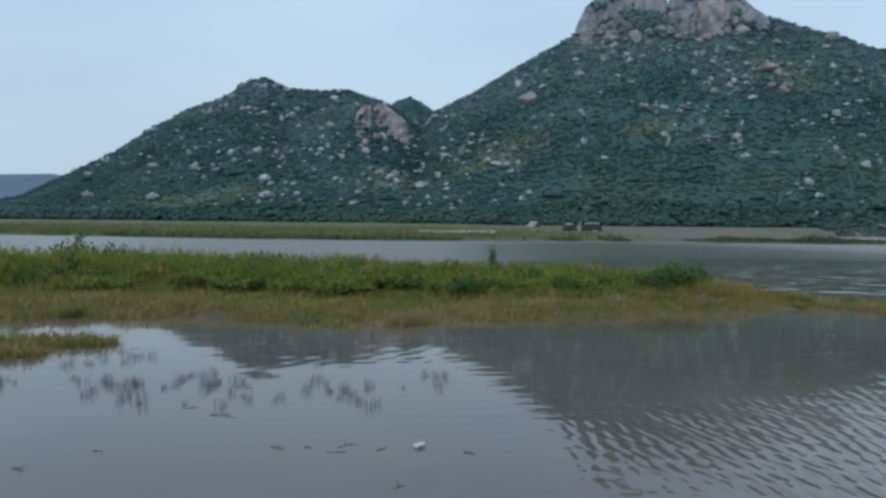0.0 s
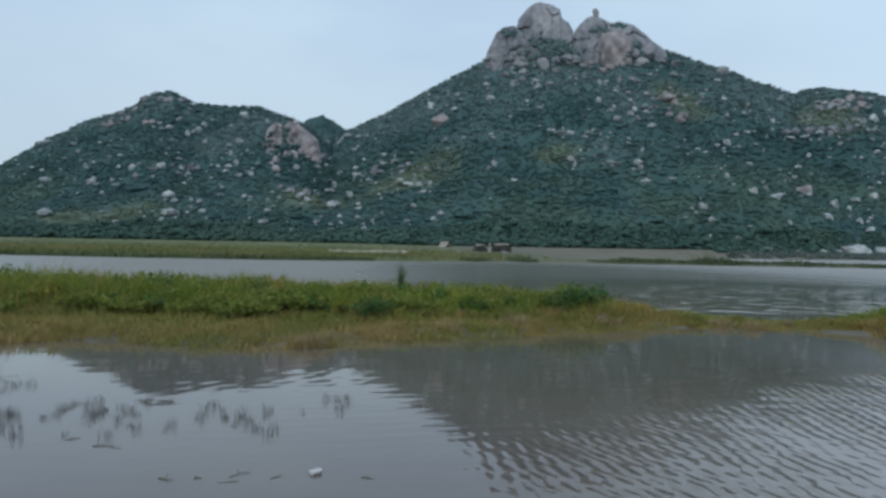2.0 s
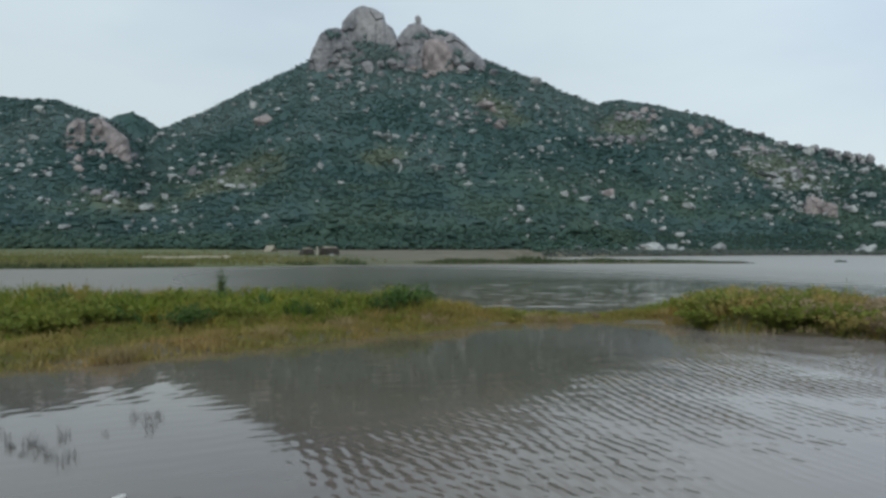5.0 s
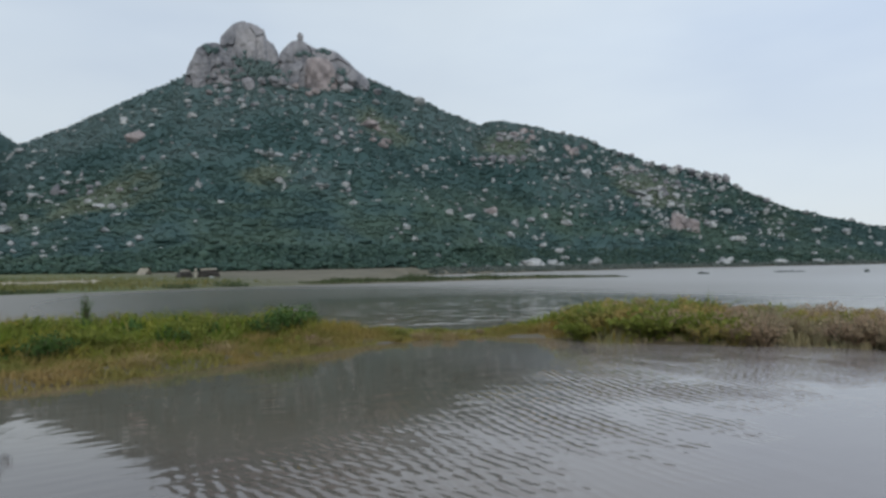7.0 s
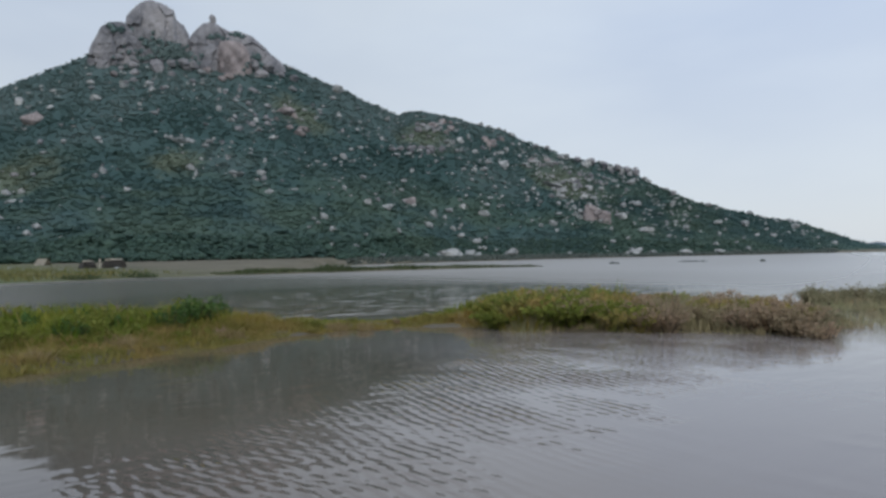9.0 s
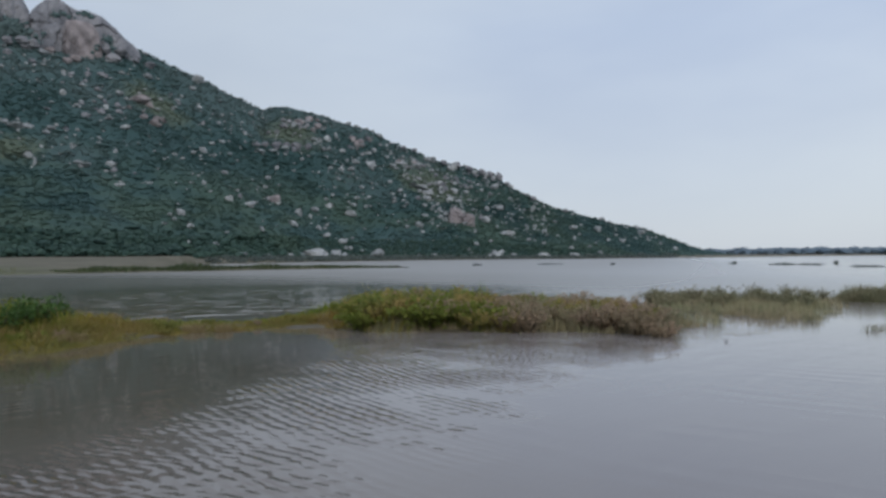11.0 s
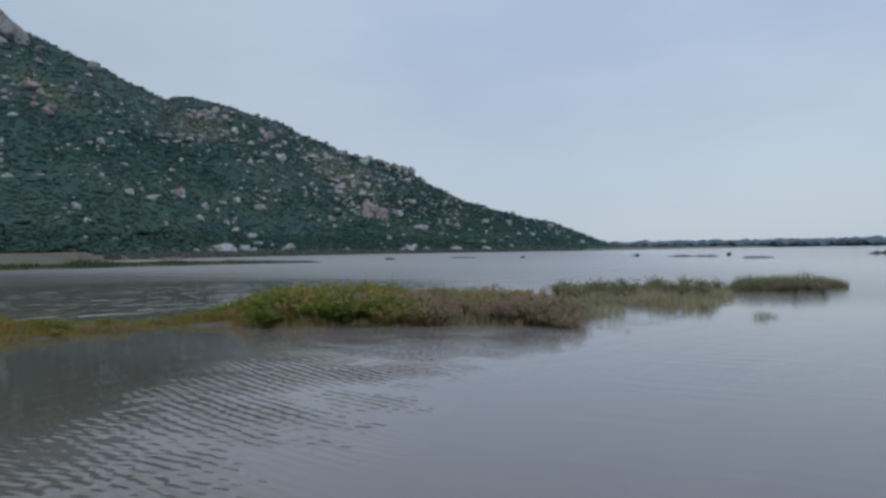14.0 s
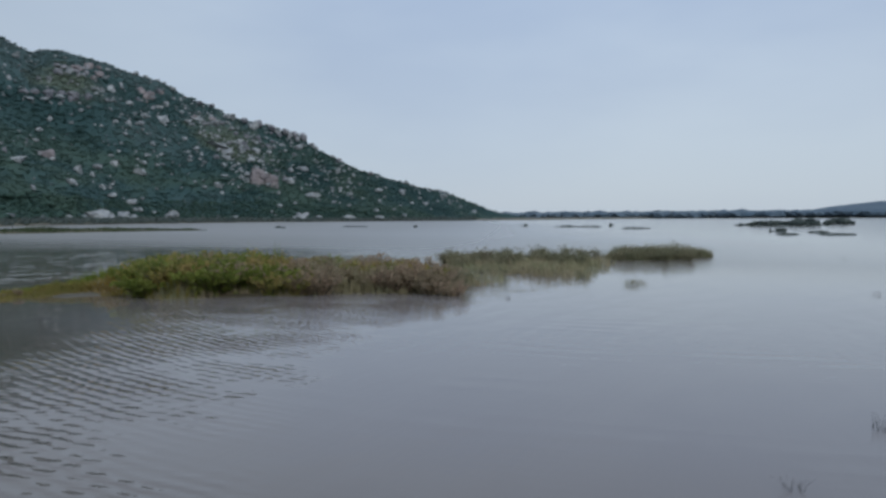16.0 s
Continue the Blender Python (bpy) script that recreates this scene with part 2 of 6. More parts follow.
M_SPRIG = leafy("dark_water_weed", [(0.0, (0.062, 0.062, 0.066)), (1.0, (0.135, 0.130, 0.133))], 2.0, [(0.4, (0.073, 0.073, 0.078)), (0.65, (0.114, 0.110, 0.111))], 0.4)
M_DARKLEAF = leafy("dark_green_leaves", [(0.0, (0.026, 0.068, 0.020)), (1.0, (0.086, 0.149, 0.040))], 1.5, [(0.4, (0.039, 0.093, 0.022)), (0.65, (0.079, 0.149, 0.035))], 0.4, thin=0.2)
M_BANKGRASS = leafy("bank_grass", [(0.0, (0.077, 0.102, 0.036)), (1.0, (0.184, 0.187, 0.068))],
                    0.05, [(0.35, (0.086, 0.122, 0.041)), (0.6, (0.204, 0.178, 0.077))], 0.6, thin=0.2)
M_GRANITE = stone("grey_granite", (0.088, 0.098, 0.116), (0.218, 0.224, 0.245), (0.325, 0.325, 0.342), 0.055, cracks=True)
M_PINK = stone("pinkish_granite", (0.127, 0.119, 0.124), (0.270, 0.244, 0.249), (0.374, 0.336, 0.339), 0.12, cracks=True)
M_PALE = stone("pale_granite", (0.158, 0.175, 0.185), (0.307, 0.328, 0.338), (0.465, 0.487, 0.492), 0.3)
M_BLOCKS = stone("strewn_granite", (0.173, 0.189, 0.201), (0.332, 0.356, 0.367), (0.505, 0.528, 0.534), 0.3, separate=True)

M_STEM, n_, l_, b_ = material("brown_stems", 0.85)
b_.inputs["Base Color"].default_value = (0.07, 0.055, 0.035, 1)
c_ = ramp(n_, [(0.3, (0.045, 0.036, 0.026)), (0.7, (0.11, 0.085, 0.05))])
l_.new(noisy(n_, l_, 14).outputs["Fac"], c_.inputs["Fac"])
l_.new(c_.outputs["Color"], b_.inputs["Base Color"])

# ground: mud by the water, grass and bare sandy earth above it
M_GROUND, n_, l_, b_ = material("bank_ground", 0.95)
earth = ramp(n_, [(0.32, (0.10, 0.095, 0.064)), (0.5, (0.135, 0.125, 0.088)), (0.66, (0.195, 0.175, 0.13))])
turf = ramp(n_, [(0.32, (0.07, 0.10, 0.035)), (0.5, (0.105, 0.13, 0.05)), (0.68, (0.17, 0.165, 0.085))])
g_ = noisy(n_, l_, 0.045, 5.0, 0.6)
l_.new(g_.outputs["Fac"], earth.inputs["Fac"])
l_.new(g_.outputs["Fac"], turf.inputs["Fac"])
# the turf gives way to bare earth towards the east end of the bank
sx_ = n_.new("ShaderNodeSeparateXYZ")
l_.new(n_.new("ShaderNodeNewGeometry").outputs["Position"], sx_.inputs[0])
mr_ = n_.new("ShaderNodeMapRange")
mr_.inputs["From Min"].default_value, mr_.inputs["From Max"].default_value = 10, 45
l_.new(sx_.outputs["X"], mr_.inputs["Value"])
cover = blend(n_, l_, mr_.outputs["Result"], turf.outputs["Color"], earth.outputs["Color"])
f_ = ramp(n_, [(0.3, (0.6, 0.6, 0.6)), (0.7, (1.1, 1.1, 1.1))])
l_.new(noisy(n_, l_, 1.2, 4.0).outputs["Fac"], f_.inputs["Fac"])
l_.new(blend(n_, l_, 0.7, cover, f_.outputs["Color"], "MULTIPLY"), b_.inputs["Base Color"])

M_MUD, n_, l_, b_ = material("wet_mud", 0.6)
c_ = ramp(n_, [(0.3, (0.06, 0.05, 0.032)), (0.7, (0.13, 0.11, 0.07))])
l_.new(noisy(n_, l_, 1.5, 5.0).outputs["Fac"], c_.inputs["Fac"])
l_.new(c_.outputs["Color"], b_.inputs["Base Color"])

# muddy lake water with a train of short ripples
M_WATER, n_, l_, b_ = material("muddy_lake_water", 0.03)
b_.inputs["IOR"].default_value = 1.46
c_ = ramp(n_, [(0.3, (0.126, 0.102, 0.076)), (0.7, (0.156, 0.128, 0.096))])
l_.new(noisy(n_, l_, 0.12, 3.0).outputs["Fac"], c_.inputs["Fac"])


def wmath(op, a, b=None):
    m = n_.new("ShaderNodeMath")
    m.operation = op
    for k, v in enumerate((a, b)):
        if v is None:
            continue
        if isinstance(v, (int, float)):
            m.inputs[k].default_value = v
        else:
            l_.new(v, m.inputs[k])
    return m.outputs[0]


def spot(x, y, inner, outer, squash=1.0):
    """1 within inner metres of a place, 0 beyond outer."""
    g = n_.new("ShaderNodeNewGeometry").outputs["Position"]
    mp = n_.new("ShaderNodeMapping")
    mp.vector_type = "POINT"
    mp.inputs["Location"].default_value = (-x, -y * squash, 0)
    mp.inputs["Scale"].default_value = (1, squash, 0)
    ln = n_.new("ShaderNodeVectorMath")
    ln.operation = "LENGTH"
    l_.new(g, mp.inputs["Vector"])
    l_.new(mp.outputs["Vector"], ln.inputs[0])
    mr = n_.new("ShaderNodeMapRange")
    mr.interpolation_type = "SMOOTHSTEP"
    mr.inputs["From Min"].default_value, mr.inputs["From Max"].default_value = inner, outer
    mr.inputs["To Min"].default_value, mr.inputs["To Max"].default_value = 1, 0
    l_.new(ln.outputs["Value"], mr.inputs["Value"])
    return mr.outputs["Result"]


def waves(scale, turn, distortion, detail_scale):
    w = n_.new("ShaderNodeTexWave")
    w.wave_type, w.bands_direction, w.wave_profile = "BANDS", "X", "SIN"
    w.inputs["Scale"].default_value, w.inputs["Distortion"].default_value = scale, distortion
    w.inputs["Detail"].default_value, w.inputs["Detail Scale"].default_value = 2.0, detail_scale
    mp = n_.new("ShaderNodeMapping")
    mp.inputs["Rotation"].default_value = (0, 0, radians(turn))
    l_.new(n_.new("ShaderNodeNewGeometry").outputs["Position"], mp.inputs["Vector"])
    l_.new(mp.outputs["Vector"], w.inputs["Vector"])
    return w.outputs["Fac"]


# sky sheen painted into the mud colour: paler on the open eastern water
mud_sheen = blend(n_, l_, spot(15, 4.0, 8, 15), c_.outputs["Color"], (0.222, 0.199, 0.192))
mud_sheen = blend(n_, l_, spot(-2.5, 6.5, 3.0, 7.0), mud_sheen, (0.108, 0.089, 0.078))
# the hill's dark mirror image, put into the base colour
mud_sheen = blend(n_, l_, spot(4.5, 12.2, 2.5, 5.5), mud_sheen, (0.122, 0.102, 0.076))
# far water: more sky sheen in the base colour, palest to the east
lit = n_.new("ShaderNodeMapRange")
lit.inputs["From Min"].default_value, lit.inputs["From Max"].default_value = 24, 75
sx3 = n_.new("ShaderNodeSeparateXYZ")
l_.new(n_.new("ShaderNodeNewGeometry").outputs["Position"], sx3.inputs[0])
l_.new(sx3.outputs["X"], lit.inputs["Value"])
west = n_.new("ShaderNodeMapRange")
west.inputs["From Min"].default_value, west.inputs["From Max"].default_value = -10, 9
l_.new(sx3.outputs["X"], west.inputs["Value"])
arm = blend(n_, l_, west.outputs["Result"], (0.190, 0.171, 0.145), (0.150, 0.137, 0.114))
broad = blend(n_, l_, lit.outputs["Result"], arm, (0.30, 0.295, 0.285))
l_.new(blend(n_, l_, spot(2, 4, 22, 40), broad, mud_sheen), b_.inputs["Base Color"])
uneven = ramp(n_, [(0.38, (0.2, 0.2, 0.2)), (0.64, (1, 1, 1))])
l_.new(noisy(n_, l_, 0.55, 3.0, stretch=(1, 0.6, 1)).outputs["Fac"], uneven.inputs["Fac"])


def rings(x, y, scale, distortion, detail_scale):
    """Waves that run out in rings from a place."""
    w = n_.new("ShaderNodeTexWave")
    w.wave_type, w.rings_direction, w.wave_profile = "RINGS", "Z", "SIN"
    w.inputs["Scale"].default_value, w.inputs["Distortion"].default_value = scale, distortion
    w.inputs["Detail"].default_value, w.inputs["Detail Scale"].default_value = 2.0, detail_scale
    mp = n_.new("ShaderNodeMapping")
    mp.inputs["Location"].default_value = (-x, -y, 0)
    l_.new(n_.new("ShaderNodeNewGeometry").outputs["Position"], mp.inputs["Vector"])
    l_.new(mp.outputs["Vector"], w.inputs["Vector"])
    return w.outputs["Fac"]


def fade(value, a, b, to_a=0.0, to_b=1.0):
    mr = n_.new("ShaderNodeMapRange")
    mr.interpolation_type = "SMOOTHSTEP"
    mr.inputs["From Min"].default_value, mr.inputs["From Max"].default_value = a, b
    mr.inputs["To Min"].default_value, mr.inputs["To Max"].default_value = to_a, to_b
    l_.new(value, mr.inputs["Value"])
    return mr.outputs["Result"]


# a train of ripples spreads over the shallows from the open water in the east and dies out towards the viewer's bank
at_ = n_.new("ShaderNodeSeparateXYZ")
l_.new(n_.new("ShaderNodeNewGeometry").outputs["Position"], at_.inputs[0])
off = wmath("SUBTRACT", at_.outputs["Y"], wmath("ADD", 5.75, wmath("MULTIPLY", at_.outputs["X"], 0.49)))
reach = wmath("MULTIPLY", wmath("MULTIPLY", fade(off, 1.9, 0.1, 0.04, 1.0), fade(wmath("ADD", off, wmath("MULTIPLY", wmath("MAXIMUM", wmath("SUBTRACT", at_.outputs["X"], 11.0), 0.0), 0.55)), -5.0, -1.6, 0.04, 1.0)), wmath("MULTIPLY", fade(at_.outputs["X"], 0.6, 2.4), fade(at_.outputs["X"], 28, 17)))
crossing = wmath("ADD", rings(24, 4, 1.85, 4.2, 0.6), wmath("ADD", wmath("MULTIPLY", rings(30, 15, 2.4, 4.5, 1.2), 0.3), wmath("MULTIPLY", waves(1.2, -38, 4.0, 1.4), 0.1)))
# short uneven wavelets lie along the crests
lie = n_.new("ShaderNodeMapping")
lie.vector_type = "TEXTURE"
lie.inputs["Rotation"].default_value, lie.inputs["Scale"].default_value = (0, 0, radians(-13)), (0.23, 0.75, 1)
wavelets = n_.new("ShaderNodeTexNoise")
wavelets.inputs["Scale"].default_value, wavelets.inputs["Detail"].default_value, wavelets.inputs["Roughness"].default_value = 1.0, 2.0, 0.5
l_.new(n_.new("ShaderNodeNewGeometry").outputs["Position"], lie.inputs["Vector"])
l_.new(lie.outputs["Vector"], wavelets.inputs["Vector"])
broken = ramp(n_, [(0.38, (0.3, 0.3, 0.3)), (0.62, (1, 1, 1))])
l_.new(noisy(n_, l_, 1.5, 3.0, stretch=(1, 0.5, 1)).outputs["Fac"], broken.inputs["Fac"])
crossing = wmath("ADD", wmath("MULTIPLY", wmath("MULTIPLY", crossing, broken.outputs["Color"]), 1.15), wmath("MULTIPLY", wavelets.outputs["Fac"], 0.6))
# they stand higher out towards the mound
reach = wmath("MULTIPLY", reach, fade(at_.outputs["X"], 6.0, 11.0, 1.0, 1.9))
train = wmath("MULTIPLY", wmath("MULTIPLY", crossing, reach), uneven.outputs["Color"])
train2 = wmath("MULTIPLY", wmath("MULTIPLY", waves(0.9, 36, 5.0, 1.2), uneven.outputs["Color"]), spot(-0.9, 10.8, 0.8, 2.8))
west_swell = wmath("MULTIPLY", waves(1.0, -97, 3.0, 1.2), spot(0.6, 8.6, 1.2, 4.0))
fleck = wmath("MULTIPLY", noisy(n_, l_, 2.6, 2.0, stretch=(1.0, 0.8, 1)).outputs["Fac"], spot(2.4, 5.2, 1.0, 3.0))
chop = wmath("MULTIPLY", noisy(n_, l_, 1.5, 3.0, stretch=(0.5, 1.4, 1)).outputs["Fac"], wmath("SUBTRACT", 1.0, spot(2, 4, 17, 26)))
rough_patch = wmath("MULTIPLY", wmath("MULTIPLY", fade(at_.outputs["Y"], 20.5, 24.0), noisy(n_, l_, 1.1, 0.4, stretch=(0.7, 1.0, 1)).outputs["Fac"]), spot(19, 30, 8, 24))
streak = wmath("MULTIPLY", noisy(n_, l_, 1.3, 3.0, stretch=(0.4, 1.6, 1)).outputs["Fac"], spot(13, 2, 6, 20))
# long faint crests run on over the open water before the bank
faint = ramp(n_, [(0.5, (0, 0, 0)), (0.66, (1, 1, 1))])
l_.new(noisy(n_, l_, 0.5, 2.0, stretch=(1, 0.45, 1)).outputs["Fac"], faint.inputs["Fac"])
long_crests = wmath("MULTIPLY", wmath("MULTIPLY", rings(26, 5, 0.62, 2.5, 0.8), faint.outputs["Color"]), spot(9, 1.5, 3, 9))
swell = noisy(n_, l_, 0.9, 2.0, stretch=(0.55, 1.5, 1)).outputs["Fac"]
height = wmath("ADD", wmath("ADD", wmath("MULTIPLY", train, 2.4), wmath("MULTIPLY", train2, 0.17)), wmath("ADD", wmath("MULTIPLY", fleck, 1.7), wmath("MULTIPLY", west_swell, 0.07)))
height = wmath("ADD", height, wmath("ADD", wmath("MULTIPLY", chop, 0.4), wmath("MULTIPLY", swell, 0.6)))
height = wmath("ADD", height, wmath("ADD", wmath("MULTIPLY", rough_patch, 34.0), wmath("ADD", wmath("MULTIPLY", streak, 1.6), wmath("MULTIPLY", long_crests, 0.5))))
far_rough = n_.new("ShaderNodeMapRange")
far_rough.inputs["To Min"].default_value, far_rough.inputs["To Max"].default_value = 0.46, 0.04
l_.new(spot(2, 4, 18, 32), far_rough.inputs["Value"])
# the west arm of the lake lies calmer than the open water
calm = n_.new("ShaderNodeMapRange")
calm.inputs["From Min"].default_value, calm.inputs["From Max"].default_value = 10, 55
calm.inputs["To Min"].default_value, calm.inputs["To Max"].default_value = 0.37, 0.46
sx2 = n_.new("ShaderNodeSeparateXYZ")
l_.new(n_.new("ShaderNodeNewGeometry").outputs["Position"], sx2.inputs[0])
l_.new(sx2.outputs["X"], calm.inputs["Value"])
shelter_y = n_.new("ShaderNodeMapRange")
shelter_y.inputs["From Min"].default_value, shelter_y.inputs["From Max"].default_value = 18, 70
shelter_y.inputs["To Min"].default_value, shelter_y.inputs["To Max"].default_value = 0.8, 1.0
l_.new(sx2.outputs["Y"], shelter_y.inputs["Value"])
l_.new(wmath("MULTIPLY", calm.outputs["Result"], shelter_y.outputs["Result"]), far_rough.inputs["To Min"])
# the lake lies smooth to the east, and calmer before the huts
open_east = fade(wmath("SUBTRACT", at_.outputs["Y"], wmath("MULTIPLY", at_.outputs["X"], 0.45)), -34, 24, 0.3, 1.0)
lee = wmath("SUBTRACT", 1.0, wmath("MULTIPLY", spot(22, 62, 8, 34, 0.6), 0.5))
far_rough_out = wmath("MULTIPLY", wmath("MULTIPLY", far_rough.outputs["Result"], open_east), lee)
# fine wind ripples roughen the water under the mound
ruffled = wmath("MULTIPLY", spot(16.0, 12.0, 1.0, 4.0), 0.16)
l_.new(wmath("MAXIMUM", ruffled, wmath("MULTIPLY", far_rough_out, wmath("SUBTRACT", 1.0, wmath("MULTIPLY", spot(19, 30, 8, 24), 0.8)))), b_.inputs["Roughness"])
bp_ = n_.new("ShaderNodeBump")
bp_.inputs["Strength"].default_value, bp_.inputs["Distance"].default_value = 1.0, 0.006
l_.new(height, bp_.inputs["Height"])
l_.new(bp_.outputs["Normal"], b_.inputs["Normal"])


# ---- helpers of this scene ----
from mathutils.bvhtree import BVHTree
rng = np.random.default_rng(7)


def part(name, bm, mat, parent=None, label=""):
    me = bpy.data.meshes.new(name)
    bm.to_mesh(me)
    bm.free()
    me.materials.append(mat)
    ob = new(name, me)
    if parent:
        ob.parent = parent
    return tagged(ob, label)


def fast(name, verts, tris, mat, smooth=False):
    """A mesh object from arrays of corners and triangles."""
    verts = np.asarray(verts, dtype=np.float32).reshape(-1, 3)
    tris = np.asarray(tris, dtype=np.int32).reshape(-1, 3)
    me = bpy.data.meshes.new(name)
    me.vertices.add(len(verts))
    me.vertices.foreach_set("co", verts.ravel())
    me.loops.add(tris.size)
    me.loops.foreach_set("vertex_index", tris.ravel())
    me.polygons.add(len(tris))
    me.polygons.foreach_set("loop_start", np.arange(0, tris.size, 3, dtype=np.int32))
    me.polygons.foreach_set("use_smooth", np.full(len(tris), smooth))
    me.update(calc_edges=True)
    me.materials.append(mat)
    return new(name, me)


def wobble(x, y, size, seed):
    """Smooth noise of about -1 to 1 over a plane, in waves of about that size."""
    r = np.random.default_rng(seed)
    total = np.zeros_like(np.asarray(x, dtype=float) + np.asarray(y, dtype=float))
    for octave in range(4):
        for _ in range(4):
            a, p = r.uniform(0, 2 * np.pi, 2)
            k = 2 * np.pi / (size / 2 ** octave * r.uniform(0.7, 1.4))
            total = total + 0.5 ** octave * np.sin(k * (x * np.cos(a) + y * np.sin(a)) + p)
    return total / 4


def polar(b, d):
    """The place at a bearing (degrees to the right of straight ahead) and a distance."""
    b = np.radians(b)
    return d * np.sin(b), d * np.cos(b)


def ico(level):
    bm = bmesh.new()
    bmesh.ops.create_icosphere(bm, subdivisions=level, radius=1)
    bm.verts.index_update()
    v = np.array([q.co[:] for q in bm.verts])
    t = np.array([[q.index for q in f.verts] for f in bm.faces])
    bm.free()
    return v, t


# ---- hills: ridge lines as bearing, distance, height above the lake ----
RIDGE_MAIN = [(-14, 560, 0), (-8, 600, 50), (-0.8, 630, 95.8), (2.8, 610, 112.4), (6, 590, 128.6), (10.3, 565, 146.4), (13, 560, 149), (17.3, 560, 153), (21, 560, 153),
              (24.4, 565, 149.8), (25.4, 568, 147.4), (26.1, 570, 143.9), (28.4, 576, 136.3), (29.8, 580, 130.9), (31.1, 585, 125.1), (32.5, 588, 121), (33.5, 590, 115.8), (33.9, 590, 118.8), (35.1, 590, 120),
              (36.7, 590, 116.7), (37.6, 590, 114.6), (39.8, 590, 107.8), (42.1, 590, 101.8), (42.9, 590, 96.8), (43.8, 590, 91), (44.7, 590, 88.5), (46, 592, 84.4), (46.8, 592, 79.2),
              (48.5, 594, 76), (50.2, 596, 71.6), (52.2, 600, 66.5), (52.8, 600, 58), (56.7, 610, 39), (61.3, 620, 25.5), (63.5, 625, 21), (67.5, 640, 5.5), (70, 650, 0)]
FOOT_MAIN = [(-14, 330), (0, 300), (10, 285), (20, 295), (30, 330), (36, 372), (42, 440), (50, 455), (60, 475), (70, 560)]
RIDGE_LEFT = [(-38, 640, 0), (-31, 640, 14), (-28.4, 640, 30), (-25.1, 640, 51), (-22.8, 640, 70), (-20, 635, 90), (-17.1, 630, 102), (-15.9, 630, 114),
              (-14.2, 630, 121), (-12.4, 628, 112), (-10.2, 620, 110), (-7.6, 600, 108), (-5.8, 590, 99.5), (-4, 590, 94), (-2, 590, 76), (2, 580, 45), (8, 560, 0)]
FOOT_LEFT = [(-40, 420), (-28, 380), (-15, 340), (0, 310), (10, 330)]
RIDGE_BACK = [(-8, 800, 60), (-6, 800, 105), (-4, 800, 132), (-2.8, 800, 138), (-1.8, 800, 131), (-0.8, 800, 122), (1, 800, 110), (4, 800, 80), (7, 800, 40)]


def plain(b, d):
    """The land rises gently to the north, towards the hills."""
    return d * np.interp(b, [-60, 0, 20, 35, 45, 55, 68, 86], [0.00873, 0.00873, 0.00733, 0.00489, 0.00279, 0.00157, 0.00035, 0.0])


def rise(b, d, ridge, foot, seed):
    """Height of one hill at bearing b and distance d."""
    r = np.array(ridge, dtype=float)
    top = np.interp(b, r[:, 0], r[:, 2], left=0, right=0)
    top = top + 2.6 * np.clip(top / 20, 0, 1)
    far = np.interp(b, r[:, 0], r[:, 1])
    f = np.array(foot, dtype=float)
    near = np.interp(b, f[:, 0], f[:, 1])
    s = (d - near) / (far - near)
    x, y = polar(b, d)
    up = np.clip(s, 0, 1)
    z = top * (0.35 * up + 0.65 * up ** 1.5)
    z = z + 5.0 * wobble(x, y, 130, seed) * np.clip(top / 80, 0, 1) * 4 * up * (1 - up)
    z = np.where(s > 1, top * (1 - np.clip((d - far) / 420, 0, 1)), z)
    return np.where(s < 0, -3.0, z + plain(b, d))


FOOT_BACK = [(-10, 660), (10, 660)]


def hill_height(b, d):
    b, d = np.asarray(b, dtype=float), np.asarray(d, dtype=float)
    return np.maximum(np.maximum(rise(b, d, RIDGE_MAIN, FOOT_MAIN, 3), rise(b, d, RIDGE_LEFT, FOOT_LEFT, 4)), rise(b, d, RIDGE_BACK, FOOT_BACK, 5))


def on_slope(b, elevation):
    """The place on the slope that is seen from the bank at that bearing and elevation above the rising plain."""
    d = np.arange(270, 660, 0.5)
    z = hill_height(np.full_like(d, b), d)
    hit = np.nonzero(np.degrees(np.arctan2(z - 2.0 - plain(b, d), d)) >= elevation)[0]
    k = hit[0] if len(hit) else -1
    x, y = polar(b, d[k])
    return Vector((x, y, z[k]))


def sheet(name, ridge, foot, seed, b0, b1, d1, mat, db=0.25, dd=5.0):
    """One hill as a skin of small facets that goes down below the lake."""
    bs = np.arange(b0, b1 + 0.01, db)
    ds = np.arange(min(q[1] for q in foot) - 10, d1, dd)
    bb, rr = np.meshgrid(bs, ds, indexing="ij")
    z = rise(bb, rr, ridge, foot, seed)
    x, y = polar(bb, rr)
    n, m = bb.shape
    idx = np.arange(n * m).reshape(n, m)
    a, b, c, d = idx[:-1, :-1].ravel(), idx[1:, :-1].ravel(), idx[1:, 1:].ravel(), idx[:-1, 1:].ravel()
    return fast(name, np.stack([x, y, z], -1), np.concatenate([np.stack([a, b, c], 1), np.stack([a, c, d], 1)]), mat, True)


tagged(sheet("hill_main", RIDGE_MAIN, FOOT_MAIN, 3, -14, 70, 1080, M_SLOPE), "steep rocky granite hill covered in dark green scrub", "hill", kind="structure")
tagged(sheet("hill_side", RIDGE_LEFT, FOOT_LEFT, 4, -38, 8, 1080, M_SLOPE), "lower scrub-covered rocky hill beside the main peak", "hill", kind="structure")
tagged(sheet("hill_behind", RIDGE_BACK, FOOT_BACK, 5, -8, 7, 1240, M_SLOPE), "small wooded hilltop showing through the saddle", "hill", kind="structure")

